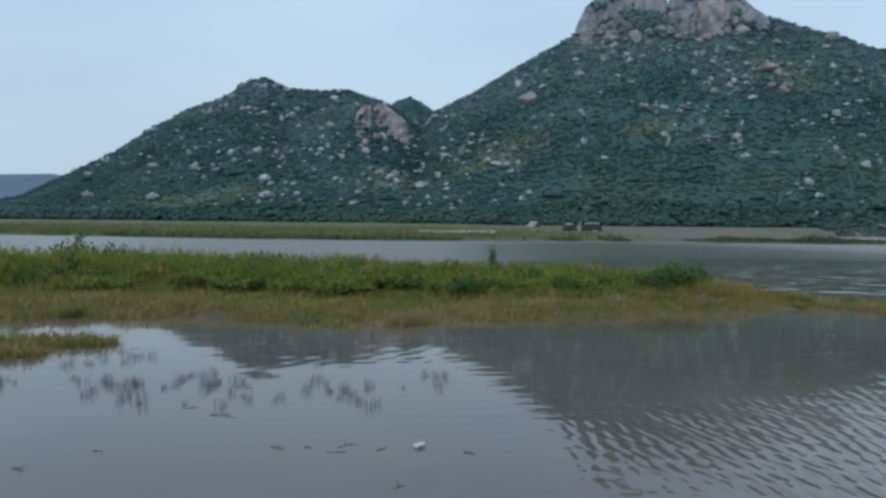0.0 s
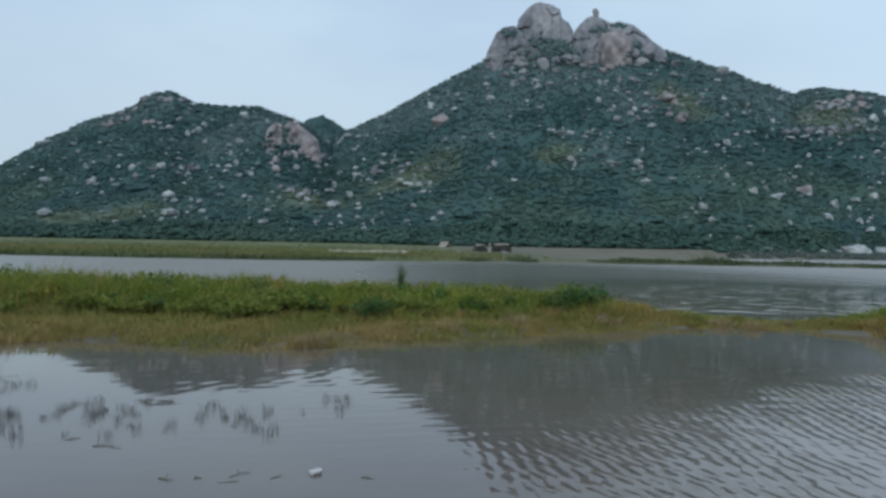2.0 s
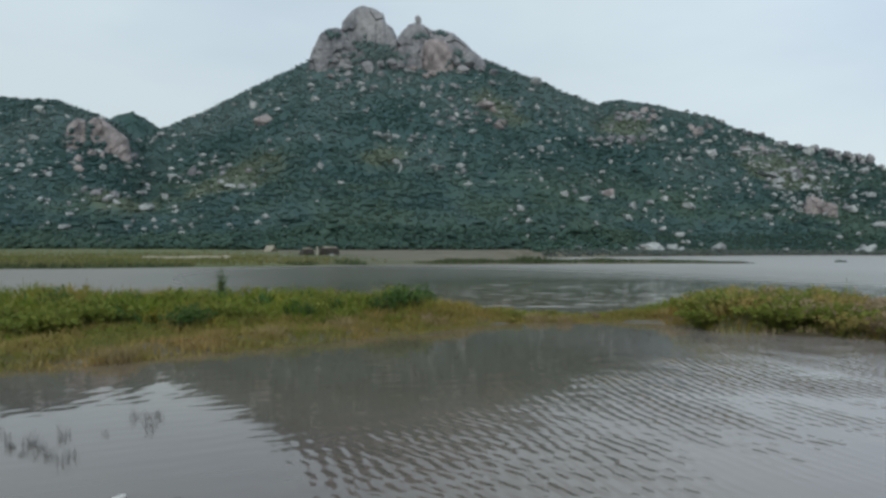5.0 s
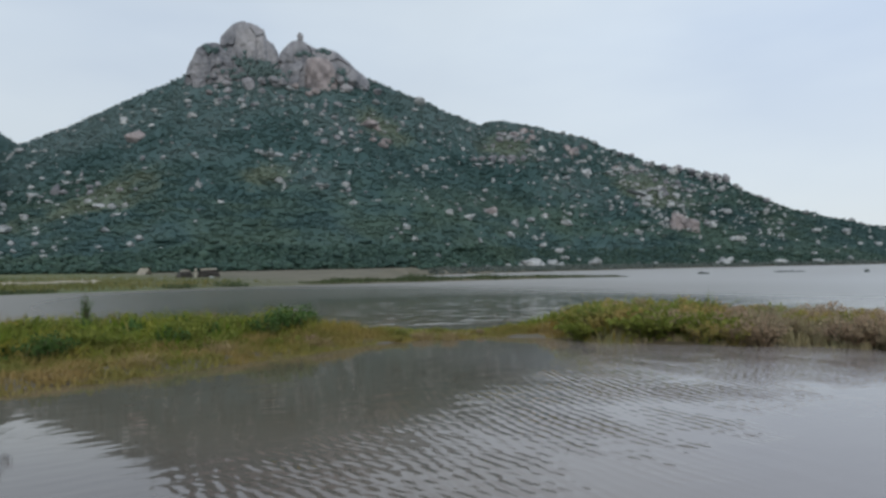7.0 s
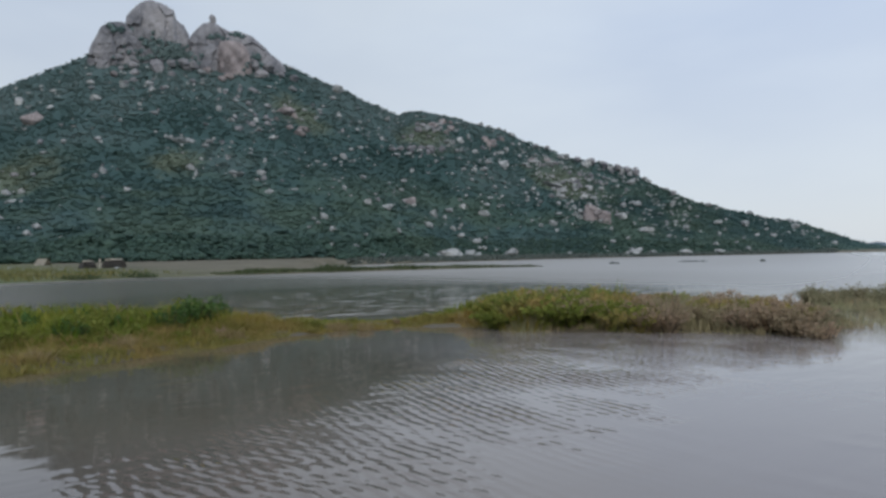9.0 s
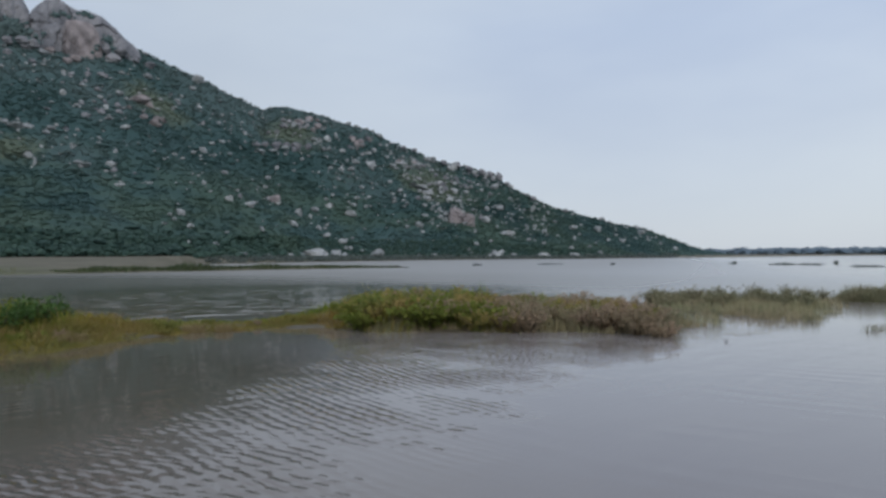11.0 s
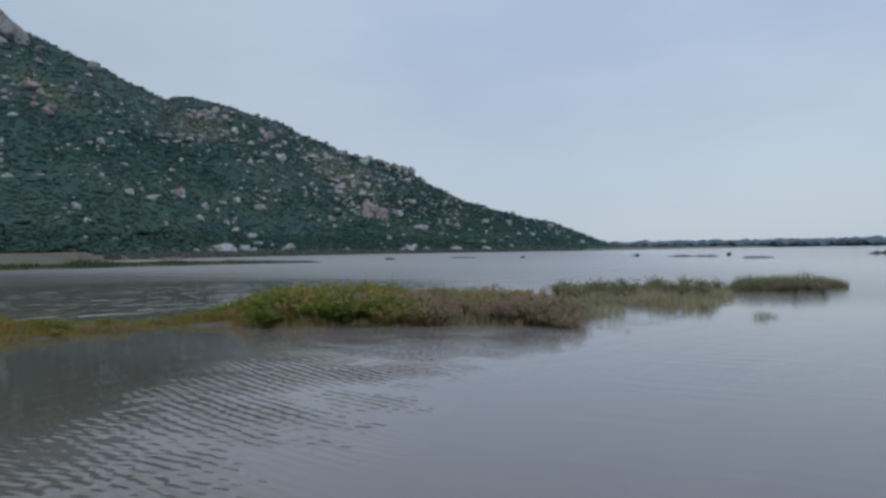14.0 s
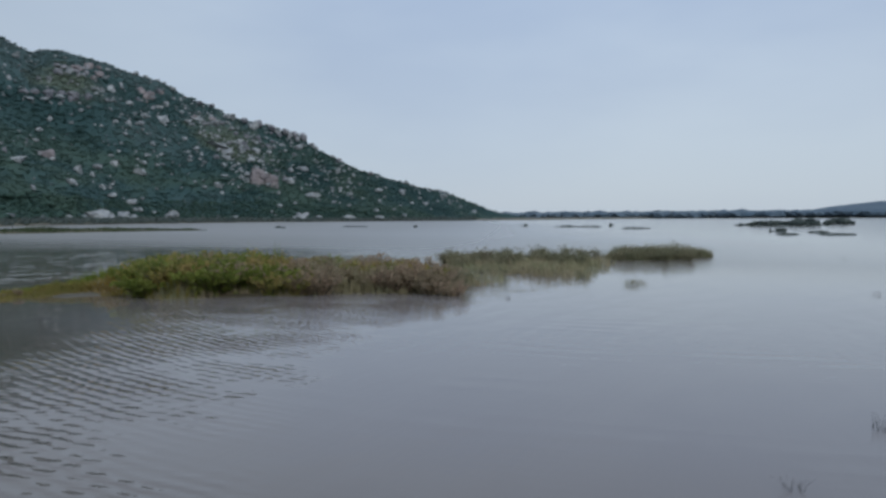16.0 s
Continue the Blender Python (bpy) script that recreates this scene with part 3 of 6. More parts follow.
# far hills on the horizon
RIDGE_FAR_W = [(-75, 2400, 0), (-60, 2400, 60), (-45, 2400, 105), (-36, 2400, 112), (-32, 2400, 118), (-29, 2400, 126), (-26, 2400, 110), (-20, 2400, 0)]
RIDGE_FAR_E = [(86, 1500, 0), (90, 1500, 9), (92, 1500, 18), (95, 1500, 27), (100, 1500, 33), (108, 1500, 24), (120, 1500, 0)]
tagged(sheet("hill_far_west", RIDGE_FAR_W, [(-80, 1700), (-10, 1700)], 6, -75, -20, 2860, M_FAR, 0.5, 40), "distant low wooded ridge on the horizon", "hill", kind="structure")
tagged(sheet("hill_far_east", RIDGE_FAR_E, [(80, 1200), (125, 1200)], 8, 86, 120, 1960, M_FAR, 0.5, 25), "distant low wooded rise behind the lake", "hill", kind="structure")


# ---- ground: lake bed, far bank, the bank under the viewer and the plain beyond ----
def bank_line(x):
    """Where the far bank meets the water: y along x."""
    return np.interp(x, [-200, -110, -62, -47, -30, -9, 3, 14, 25, 33, 50, 66, 80, 92], [118, 111, 106, 102, 96, 95, 98, 101, 105, 103, 100, 98, 95, 91])


def ground_height(x, y):
    d, b = np.hypot(x, y), np.degrees(np.arctan2(x, y))
    inland = y - bank_line(x)
    far_bank = np.minimum((inland - 1.4 * wobble(x, y, 45, 11)) / 6, (46 + 0.60 * (y - 97) - x + 6 * wobble(x, y, 40, 12)) / 10)
    spit = 1.2 - np.abs(inland - 2.2 - 0.8 * wobble(x, y, 20, 13)) / 1.8
    spit = np.minimum(spit, (92 - x) / 8)
    beyond = (d - 950) / 30
    behind = (2.5 - y - 0.5 * np.sqrt(x * x + 4) + 0.3 * wobble(x, y, 8, 14)) / 2.0
    shore = (d - np.interp(b, [30, 36, 41, 43.5, 45, 50, 60, 70, 80], [235, 285, 335, 350, 395, 420, 446, 545, 950])) / 8
    shore = np.where(b > 28, shore, -1)
    land = np.clip(np.maximum.reduce([far_bank, np.where(x > 30, spit * 0.6, -1), beyond, behind, shore]), -1, 1)
    z = np.where(land > 0, 0.5 * land, 0.9 * land)
    return z + np.where(land > 0.2, 0.12 * wobble(x, y, 14, 15), 0) + np.where(beyond > 0, np.clip((d - 950) / 400, 0, 3), 0) + np.where((behind > 0), np.clip(behind, 0, 3) * 0.25, 0) + np.where(shore > 0, np.clip(shore * 0.3, 0, 1.3), 0) + np.where(far_bank > 1, np.clip(0.0135 * (inland - 10), 0, 3.5), 0)


bs = np.concatenate([np.arange(-40, 100, 0.4), np.linspace(100, 320, 75)])
ds = np.concatenate([[0.0], np.geomspace(1.0, 84, 36), np.arange(86, 134, 1.0), np.geomspace(135, 4600, 106)])
bb, rr = np.meshgrid(bs, ds, indexing="ij")
gx, gy = polar(bb, rr)
idx = np.arange(gx.size).reshape(gx.shape)
qa, qb, qc, qd = idx[:-1, :-1].ravel(), idx[1:, :-1].ravel(), idx[1:, 1:].ravel(), idx[:-1, 1:].ravel()
tagged(fast("ground", np.stack([gx, gy, ground_height(gx, gy)], -1), np.concatenate([np.stack([qa, qb, qc], 1), np.stack([qa, qc, qd], 1)]), M_GROUND, True),
       "flat grassy and sandy lake shore with a muddy bed", "ground", kind="structure")

# ---- water ----
bm = bmesh.new()
bmesh.ops.create_circle(bm, cap_ends=True, radius=3000, segments=96)
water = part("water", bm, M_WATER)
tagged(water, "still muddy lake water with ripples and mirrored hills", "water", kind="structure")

# ---- boulders ----
def boulder_mesh(seed, level=3, rough=0.28, clefts=0.0):
    """A rounded granite block with flattened sides, and clefts where they are given."""
    r = np.random.default_rng(seed)
    v, t = ico(level)
    if level == 3:
        # squarish, sheared blocks
        v = v / (np.abs(v) ** 3.4).sum(axis=1, keepdims=True) ** (1 / 3.4)
        v = v + v[:, [2, 0, 1]] * r.uniform(-0.3, 0.3, 3)
        v = v / np.linalg.norm(v, axis=1).max()
    low, hard = (0.64, 0.85) if level == 4 else (0.36, 0.97)
    for _ in range(14):
        n = r.normal(size=3)
        n /= np.linalg.norm(n)
        over = np.maximum(v @ n - r.uniform(low, 0.92 if level == 4 else 0.8), 0)
        v = v - hard * over[:, None] * n
    off = r.uniform(0, 50, 3)
    out = []
    for q in v:
        k = 1 + rough * noise.noise(Vector(q * 1.6 + off)) + 0.4 * rough * noise.noise(Vector(q * 4.5 + off))
        crack = abs(noise.noise(Vector((q[0] * 2.2, q[1] * 2.2, q[2] * 0.9)) + Vector(off)))
        out.append(q * (k - clefts * max(0.0, 0.16 - crack) / 0.16))
    v = np.array(out)
    v = v / np.abs(v).max(axis=0)
    me = bpy.data.meshes.new("boulder")
    me.from_pydata([tuple(q) for q in v], [], [tuple(int(i) for i in q) for q in t])
    me.polygons.foreach_set("use_smooth", np.full(len(t), level > 3))
    return me


SHAPES = {}
for key, mat, level, clefts in (("grey", M_GRANITE, 4, 0.10), ("pink", M_PINK, 4, 0.05), ("pale", M_PALE, 3, 0.0)):
    SHAPES[key] = []
    for k in range(7):
        me = boulder_mesh(20 + k + 10 * len(SHAPES), level, 0.3, clefts)
        me.materials.append(mat)
        SHAPES[key].append(me)
CLEAR = []   # where no bush grows: place and radius


def boulder(name, place, size, look_key, label, group="", turn=None):
    """A boulder of that width, depth and height with its middle at the place."""
    ob = new(name, SHAPES[look_key][rng.integers(len(SHAPES[look_key]))])
    ob.matrix_world = Matrix.LocRotScale(place, Euler((rng.uniform(-0.3, 0.3), rng.uniform(-0.3, 0.3), rng.uniform(0, 6.3) if turn is None else turn)), Vector([q / 2 for q in size]))
    CLEAR.append((place.x, place.y, place.z, 0.5 * max(size)))
    return tagged(ob, label, "rock", group)


# ---- bare granite domes ----
FACES = []   # their skins, to set things down on


def dome(name, outline, d, depth, foot, mat, label, group, seed, block=(9.0, 15.0)):
    """A massive jointed rock: its crest line as bearing and elevation seen from the bank, its distance, half depth and the height of its foot."""
    r = np.random.default_rng(seed)
    o = np.array(outline, dtype=float)
    crest = 2 + d * np.tan(np.radians(o[:, 1])) + plain(o[:, 0], d)
    foot = foot + plain(o[:, 0].mean(), d)
    nu, nv = 150, 90
    bs = np.linspace(o[0, 0], o[-1, 0], nu)
    top = np.maximum(np.interp(bs, o[:, 0], crest), foot + 1)
    ang = np.linspace(0.0, np.pi, nv)
    top, bb, aa = top[:, None] + 0 * ang[None], bs[:, None] + 0 * ang[None], ang[None] + 0 * bs[:, None]
    across = d * np.radians(bb - bs.mean())
    high = foot + (top - foot) * np.sin(aa) ** 0.62
    deep = depth * (0.3 + 0.7 * np.sqrt((top - foot) / (top - foot).max()))
    out = -deep * np.cos(aa)
    # upright joints part the rock into blocks that stand proud or lie back
    px = (across + 2.2 * wobble(across, high, 17, seed + 1)) / block[0]
    pz = (high + 2.2 * wobble(across, high, 15, seed + 2)) / block[1]
    sx, sz = np.meshgrid(np.arange(px.min() - 1, px.max() + 2), np.arange(pz.min() - 1, pz.max() + 2))
    sx, sz = (sx + r.uniform(-0.42, 0.42, sx.shape)).ravel(), (sz + r.uniform(-0.42, 0.42, sz.shape)).ravel()
    dist = np.hypot(px[..., None] - sx, pz[..., None] - sz)
    order = np.argsort(dist, -1)
    f1, f2 = np.take_along_axis(dist, order[..., :1], -1)[..., 0], np.take_along_axis(dist, order[..., 1:2], -1)[..., 0]
    proud, tilt = r.uniform(-2.2, 2.2, len(sx)), r.uniform(-2.4, 2.4, len(sx))
    k = order[..., 0]
    step = proud[k] + tilt[k] * (px - sx[k]) - 0.75 * np.clip(1 - (f2 - f1) / 0.09, 0, 1) * np.clip(0.5 + wobble(across, high, 20, seed + 5), 0, 1) + 1.3 * wobble(across, high, 9, seed + 3)
    face = np.cos(aa)
    out = out - step * face
    high = high + (0.55 * wobble(across, out, 6, seed + 4) - 0.5 * np.clip(1 - (f2 - f1) / 0.10, 0, 1)) * (1 - np.abs(face))
    x, y = polar(bb, d + out)
    v = np.stack([x, y, high], -1).reshape(-1, 3)
    idx = np.arange(nu * nv).reshape(nu, nv)
    a, b, c, e = idx[:-1, :-1].ravel(), idx[1:, :-1].ravel(), idx[1:, 1:].ravel(), idx[:-1, 1:].ravel()
    t = np.concatenate([np.stack([a, b, c], 1), np.stack([a, c, e], 1)])
    FACES.append(BVHTree.FromPolygons([tuple(q) for q in v], [tuple(int(i) for i in q) for q in t]))
    return tagged(fast(name, v, t, mat), label, "rock", group)


def on_face(b, elevation):
    """The place on the domes, or else on the slope, seen from the bank in that direction."""
    b_, e_ = radians(b), radians(elevation) + math.atan(plain(b, 1.0))
    way = Vector((math.sin(b_) * math.cos(e_), math.cos(b_) * math.cos(e_), math.sin(e_)))
    hits = [q[0] for q in (f.ray_cast(Vector((0, 0, 2)), way) for f in FACES) if q[0]]
    return min(hits, key=lambda q: q.length) if hits else on_slope(b, elevation)


dome("summit_rock", [(12.4, 12.5), (12.7, 16.2), (12.9, 17.5), (13.8, 18.45), (14.5, 18.74), (15.4, 18.55), (16.2, 18.2), (16.4, 17.5), (16.9, 17.2), (17.3, 16.5), (17.5, 13)],
     562, 16, 126, M_GRANITE, "huge bare granite dome on the summit", "summit tors", 301, (12.0, 24.0))
dome("summit_rock", [(10.1, 13.5), (10.4, 15.0), (11.2, 16.6), (11.9, 16.95), (12.6, 17.05), (13.3, 16.5), (13.9, 15.6), (14.6, 14.6), (15.3, 13.2)],
     553, 12, 126, M_GRANITE, "lower granite shoulder leaning on the summit dome", "summit tors", 302, (10.0, 12.0))
dome("summit_rock", [(16.7, 13.5), (17.0, 15.3), (17.4, 16.5), (17.9, 17.1), (18.4, 17.5), (19.0, 17.65), (19.8, 17.2), (20.2, 17.05), (21.2, 17.0), (21.9, 16.8), (22.7, 16.2), (23.5, 15.5), (24.4, 14.8), (24.9, 13)],
     562, 18, 124, M_GRANITE, "broad cracked granite dome beside the summit cleft", "summit tors", 303, (13.0, 14.0))
dome("summit_rock", [(17.7, 13.2), (17.85, 15.0), (18.2, 15.8), (18.9, 16.05), (19.5, 15.9), (19.85, 14.6), (19.95, 13.2)],
     548, 10, 124, M_GRANITE, "grey granite buttress below the dome's crest", "summit tors", 305, (10.0, 14.0))
dome("summit_rock", [(19.25, 13.0), (19.35, 15.6), (19.55, 16.25), (20.1, 16.4), (20.7, 16.42), (21.3, 16.2), (21.7, 15.65), (21.9, 14.6), (22.0, 13.0)],
     545, 11, 122, M_PINK, "smooth pinkish granite face below the dome's crest", "summit tors", 304, (19.0, 30.0))
for b, e, w, h, key in [(15.0, 13.9, 12, 13, "grey"), (16.0, 14.3, 7, 6, "grey"), (16.9, 14.4, 9, 7, "grey"), (17.6, 14.3, 8, 7, "grey"), (22.6, 13.9, 11, 8, "grey"), (23.2, 14.5, 10, 8, "grey"), (22.2, 14.6, 7, 8, "grey"),
                        (11.4, 14.2, 8, 7, "grey"), (12.3, 14.4, 9, 6, "grey"), (13.3, 13.9, 8, 6, "grey"), (25.1, 13.7, 9, 6, "grey"), (20.2, 13.6, 9, 5, "pink"), (18.6, 14.0, 8, 5, "pink"), (24.2, 13.9, 6, 5, "grey"), (12.0, 13.2, 7, 5, "pink")]:
    boulder("summit_boulder", on_slope(b, min(e, 14.0)) + Vector((0, 0, 1.5 + 9.5 * max(0, e - 14.0))), (w, w * 0.9, h), key, "weathered granite block lodged below the dome", "summit tors")
crown = on_face(19.15, 17.4)
boulder("balanced_rock", crown + Vector((0, 3, 5.2)), (5.4, 5.4, 8.0), "grey", "small rounded rock balanced on the dome")

# bare slabs about the side hill's top
for b, e, w, h in [(-16.0, 10.1, 10, 4), (-15.2, 10.6, 9, 4), (-14.2, 11.0, 10, 4.5), (-13.0, 10.75, 9, 4), (-13.3, 10.2, 11, 4), (-12.3, 10.35, 7, 3), (-14.6, 10.2, 8, 3.5), (-17.5, 8.9, 8, 5), (-17.0, 8.5, 9, 6), (-16.6, 9.3, 7, 4)]:
    boulder("outcrop_rock", on_slope(b, e) + Vector((0, 0, 0.3)), (w, w * 0.7, h), "grey", "grey granite slab bared near the side hill's top", "slope boulders")
# the bare outcrop on the side hill's shoulder
k = on_slope(-5.2, 6.9)
k = math.hypot(k.x, k.y)
dome("outcrop_rock", [(-7.5, 5.6), (-7.3, 7.4), (-7.0, 8.5), (-6.4, 9.1), (-5.9, 8.9), (-5.6, 8.0), (-5.4, 6.0)], k + 7, 8, 2 + k * math.tan(radians(5.9)), M_PINK, "weathered brownish pink granite outcrop among bushes", "shoulder outcrop", 311, (8.0, 9.0))
dome("outcrop_rock", [(-6.1, 6.0), (-5.9, 8.7), (-5.3, 9.3), (-4.6, 9.05), (-3.9, 8.5), (-3.1, 7.9), (-2.9, 7.2), (-2.7, 6.0)], k + 9, 10, 2 + k * math.tan(radians(6.0)), M_PINK, "broad brownish pink granite outcrop on the hill shoulder", "shoulder outcrop", 312, (9.0, 16.0))
for b, e, w, h, key in [(-6.3, 6.05, 7, 8, "pink"), (-6.3, 5.4, 8, 6, "pink"), (-6.1, 4.85, 5, 4.5, "pale"), (-4.8, 6.4, 4, 7, "pink"), (-4.8, 5.55, 4.5, 5, "pale"), (-2.7, 6.5, 8, 7, "grey"), (-5.5, 6.6, 7, 5, "pink"),
                        (-7.0, 9.1, 4, 5, "pale"), (-9.7, 6.45, 5, 4, "pale"), (-8.2, 4.95, 6, 5, "pale"), (-3.5, 6.3, 5, 3, "grey"), (-6.9, 6.7, 5, 5, "grey")]:
    boulder("outcrop_boulder", on_slope(b, e), (w, w * 0.8, h), key, "weathered granite block below the shoulder outcrop", "shoulder outcrop")

# single boulders that stand out on the slopes: bearing, elevation, width, height
PINK = [(6.8, 9.6, 16, 11), (34.3, 4.1, 10, 8), (24.4, 11.2, 14, 8), (25.4, 9.6, 10, 7)]
PALE = [(6.0, 10.8, 8, 12), (29.0, 7.7, 7, 7), (27.4, 3.0, 6, 6),
        (28.0, 2.0, 5, 4), (16.6, 8.7, 12, 4), (11.2, 6.25, 5, 6), (6.4, 1.7, 5, 4), (22.4, 6.4, 8, 5), (19.4, 11.2, 5, 6)]
PALE2 = [(51.2, 6.27, 5, 6), (51.8, 6.13, 5, 6), (22.1, 10.5, 5, 5), (33.3, 1.8, 3.5, 4.5), (30.8, 4.2, 6, 5), 
         (43.4, 5.9, 7, 3), (-0.4, 3.6, 7, 6), (3.0, 6.3, 7, 4), (4.3, 4.6, 9, 4), (-9.2, 7.4, 8, 5), (-14.2, 8.1, 7, 5)]
PALE3 = [(-12.9, 7.7, 6, 6), (-19.8, 4.8, 5, 6), (-25.3, 4.0, 7, 10), (-14.8, 5.1, 8, 6), (-13.3, 5.1, 6, 5), (-19.4, 3.8, 7, 6), (-16.7, 5.0, 6, 6), 
         (55.8, 1.8, 7, 4), (62.0, 1.0, 7, 4), (51.3, 3.6, 7, 6), (46.5, 7.6, 9, 5), (52.2, 6.2, 8, 7), (51.2, 6.4, 7, 4), (50.3, 6.6, 7, 4)]
for rows, key, label in ((PINK, "pink", "pinkish bare boulder on the scrubby slope"), (PALE, "pale", "pale granite boulder among dark bushes"),
                         (PALE2, "pale", "pale granite boulder among dark bushes"), (PALE3, "pale", "pale granite boulder among dark bushes")):
    for b, e, w, h in rows:
        boulder("boulder", on_slope(b, e) + Vector((0, 0, h * 0.1)), (w * 0.92, w * 0.85, h), key, label, "slope boulders")

# smaller blocks between them: bearing, elevation, and the angles that they fill
BLOCKS_A = [(-18.7, 2.91, 0.55, 0.46), (-18.1, 3.92, 0.41, 0.46), (-17.7, 4.92, 0.41, 0.37), (-17, 6.65, 0.41, 0.18), (-13.8, 0.66, 0.55, 0.23), (-12.7, 4.36, 0.37, 0.37), (-12.7, 5.04, 0.64, 0.73), (-10.6, 3.17, 0.32, 0.18), (-10.4, 3.87, 0.55, 0.23), (-10, 0.4, 0.37, 0.23), (-9.7, 6.41, 0.46, 0.46), (-9.3, 5.78, 0.51, 0.37), (-8.6, 1.14, 0.55, 0.23), (-8.4, 0.53, 0.51, 0.28), (-8.4, 5, 0.41, 0.41), (-6.9, 2.95, 0.46, 0.23), (-5.9, 3.91, 0.37, 0.28), (-4.9, 3.95, 0.64, 0.23), (-4.7, 5.51, 0.41, 0.55), (-3.8, 3.05, 0.73, 0.37), (-3.3, 4.59, 0.18, 0.37), (-3, 6.38, 0.73, 0.64), (-2.7, 1.73, 0.46, 0.23), (-1.7, 4.42, 0.64, 0.46)]
BLOCKS_B = [(-1.2, 1.77, 0.73, 0.37), (0.1, 5.15, 0.92, 0.55), (0.2, 1.76, 0.64, 0.28), (0.3, 2.53, 0.55, 0.23), (1.5, 5.42, 0.83, 0.92), (1.9, 6.87, 0.28, 0.23), (3.1, 6.73, 0.37, 0.37), (3.6, 4.79, 0.73, 0.37), (5.4, 3.93, 0.92, 0.28), (6, 4.62, 0.46, 0.46), (7.2, 8.14, 0.55, 0.37), (11, 8.43, 0.46, 0.23), (12.5, 13.73, 0.55, 0.46), (12.7, 4.97, 0.64, 0.37), (12.7, 12.47, 0.73, 0.55), (14.6, 12.33, 0.55, 0.55), (15, 10.93, 0.23, 0.28), (15.6, 8.23, 0.37, 0.14), (17.2, 6.71, 0.92, 0.46), (17.2, 8.72, 1.01, 0.37), (17.6, 6.22, 0.37, 0.55), (18.1, 7.47, 0.37, 0.23), (19.4, 12.7, 0.64, 0.46), (19.6, 8.78, 0.55, 0.28)]
BLOCKS_C = [(20.1, 7.68, 0.55, 0.18), (20.3, 8.78, 0.37, 0.28), (20.4, 6.42, 1.1, 0.28), (20.8, 6.26, 1.29, 0.28), (20.8, 9.77, 0.73, 0.55), (21.7, 8.32, 0.37, 0.18), (22.1, 10.91, 0.46, 0.37), (22.3, 9.77, 0.83, 0.14), (22.7, 5.98, 0.64, 0.46), (22.8, 7.38, 0.32, 0.46), (23, 5.01, 0.64, 0.37), (24.1, 5.92, 0.37, 0.18), (25.1, 5.23, 0.55, 0.18), (26.1, 7.08, 0.46, 0.18), (28.6, 5.92, 0.37, 0.23), (28.6, 11.33, 0.23, 0.18), (28.9, 9.85, 0.37, 0.37), (29, 5.32, 0.46, 0.41), (30.1, 11.62, 0.37, 0.23), (31.6, 4.37, 0.46, 0.46), (32.1, 8.63, 0.37, 0.23), (32.1, 9.27, 0.46, 0.32), (32.3, 3.89, 1.38, 0.37), (33, 5.12, 0.18, 0.37)]
BLOCKS_D = [(33.8, 9.41, 0.41, 0.28), (37.7, 2.03, 0.55, 0.46), (37.8, 8.98, 0.64, 0.37), (39, 1, 0.28, 0.18), (39, 7.41, 0.37, 0.18), (39.6, 6.75, 0.55, 0.37), (40.3, 4.02, 0.46, 0.14), (41.2, 7.95, 0.37, 0.37), (41.4, 4.43, 0.23, 0.18), (41.8, 3.88, 0.37, 0.14), (43.5, 7.09, 0.92, 0.18), (44.5, 6.33, 0.28, 0.37), (45.4, 5.98, 0.32, 0.23), (45.6, 4.51, 0.64, 0.32), (45.6, 5.4, 2.3, 0.28), (46, 1.82, 0.46, 0.23), (47.4, 3.69, 0.55, 0.23), (47.9, 2.78, 0.46, 0.64), (50.3, 1.83, 0.28, 0.37), (51.5, 4.9, 0.37, 0.28)]
for rows in (BLOCKS_A, BLOCKS_B, BLOCKS_C, BLOCKS_D):
    for b, e, w, h in rows:
        q = on_slope(b, e)
        k = radians(math.hypot(q.x, q.y))
        boulder("boulder", q + Vector((0, 0, 0.15 * h * k)), (max(w * k, 1.6), max(0.8 * w * k, 1.6), max(1.25 * h * k, 1.8)), "pale" if rng.uniform() < 0.7 else "grey", "pale weathered granite block half hidden by bushes", "slope boulders")
        for _ in range(rng.integers(0, 3)):
            # smaller blocks that broke off beside it
            r = rng.uniform(0.25, 0.5) * max(w, h)
            boulder("boulder", on_slope(b + rng.normal(0, 0.7) * w, e + rng.normal(0, 0.6) * h) + Vector((0, 0, 0.1 * r * k)), (max(r * k * 1.3, 1.3), max(r * k, 1.2), max(r * k, 1.2)), "pale", "small pale granite block beside a larger one", "slope boulders")

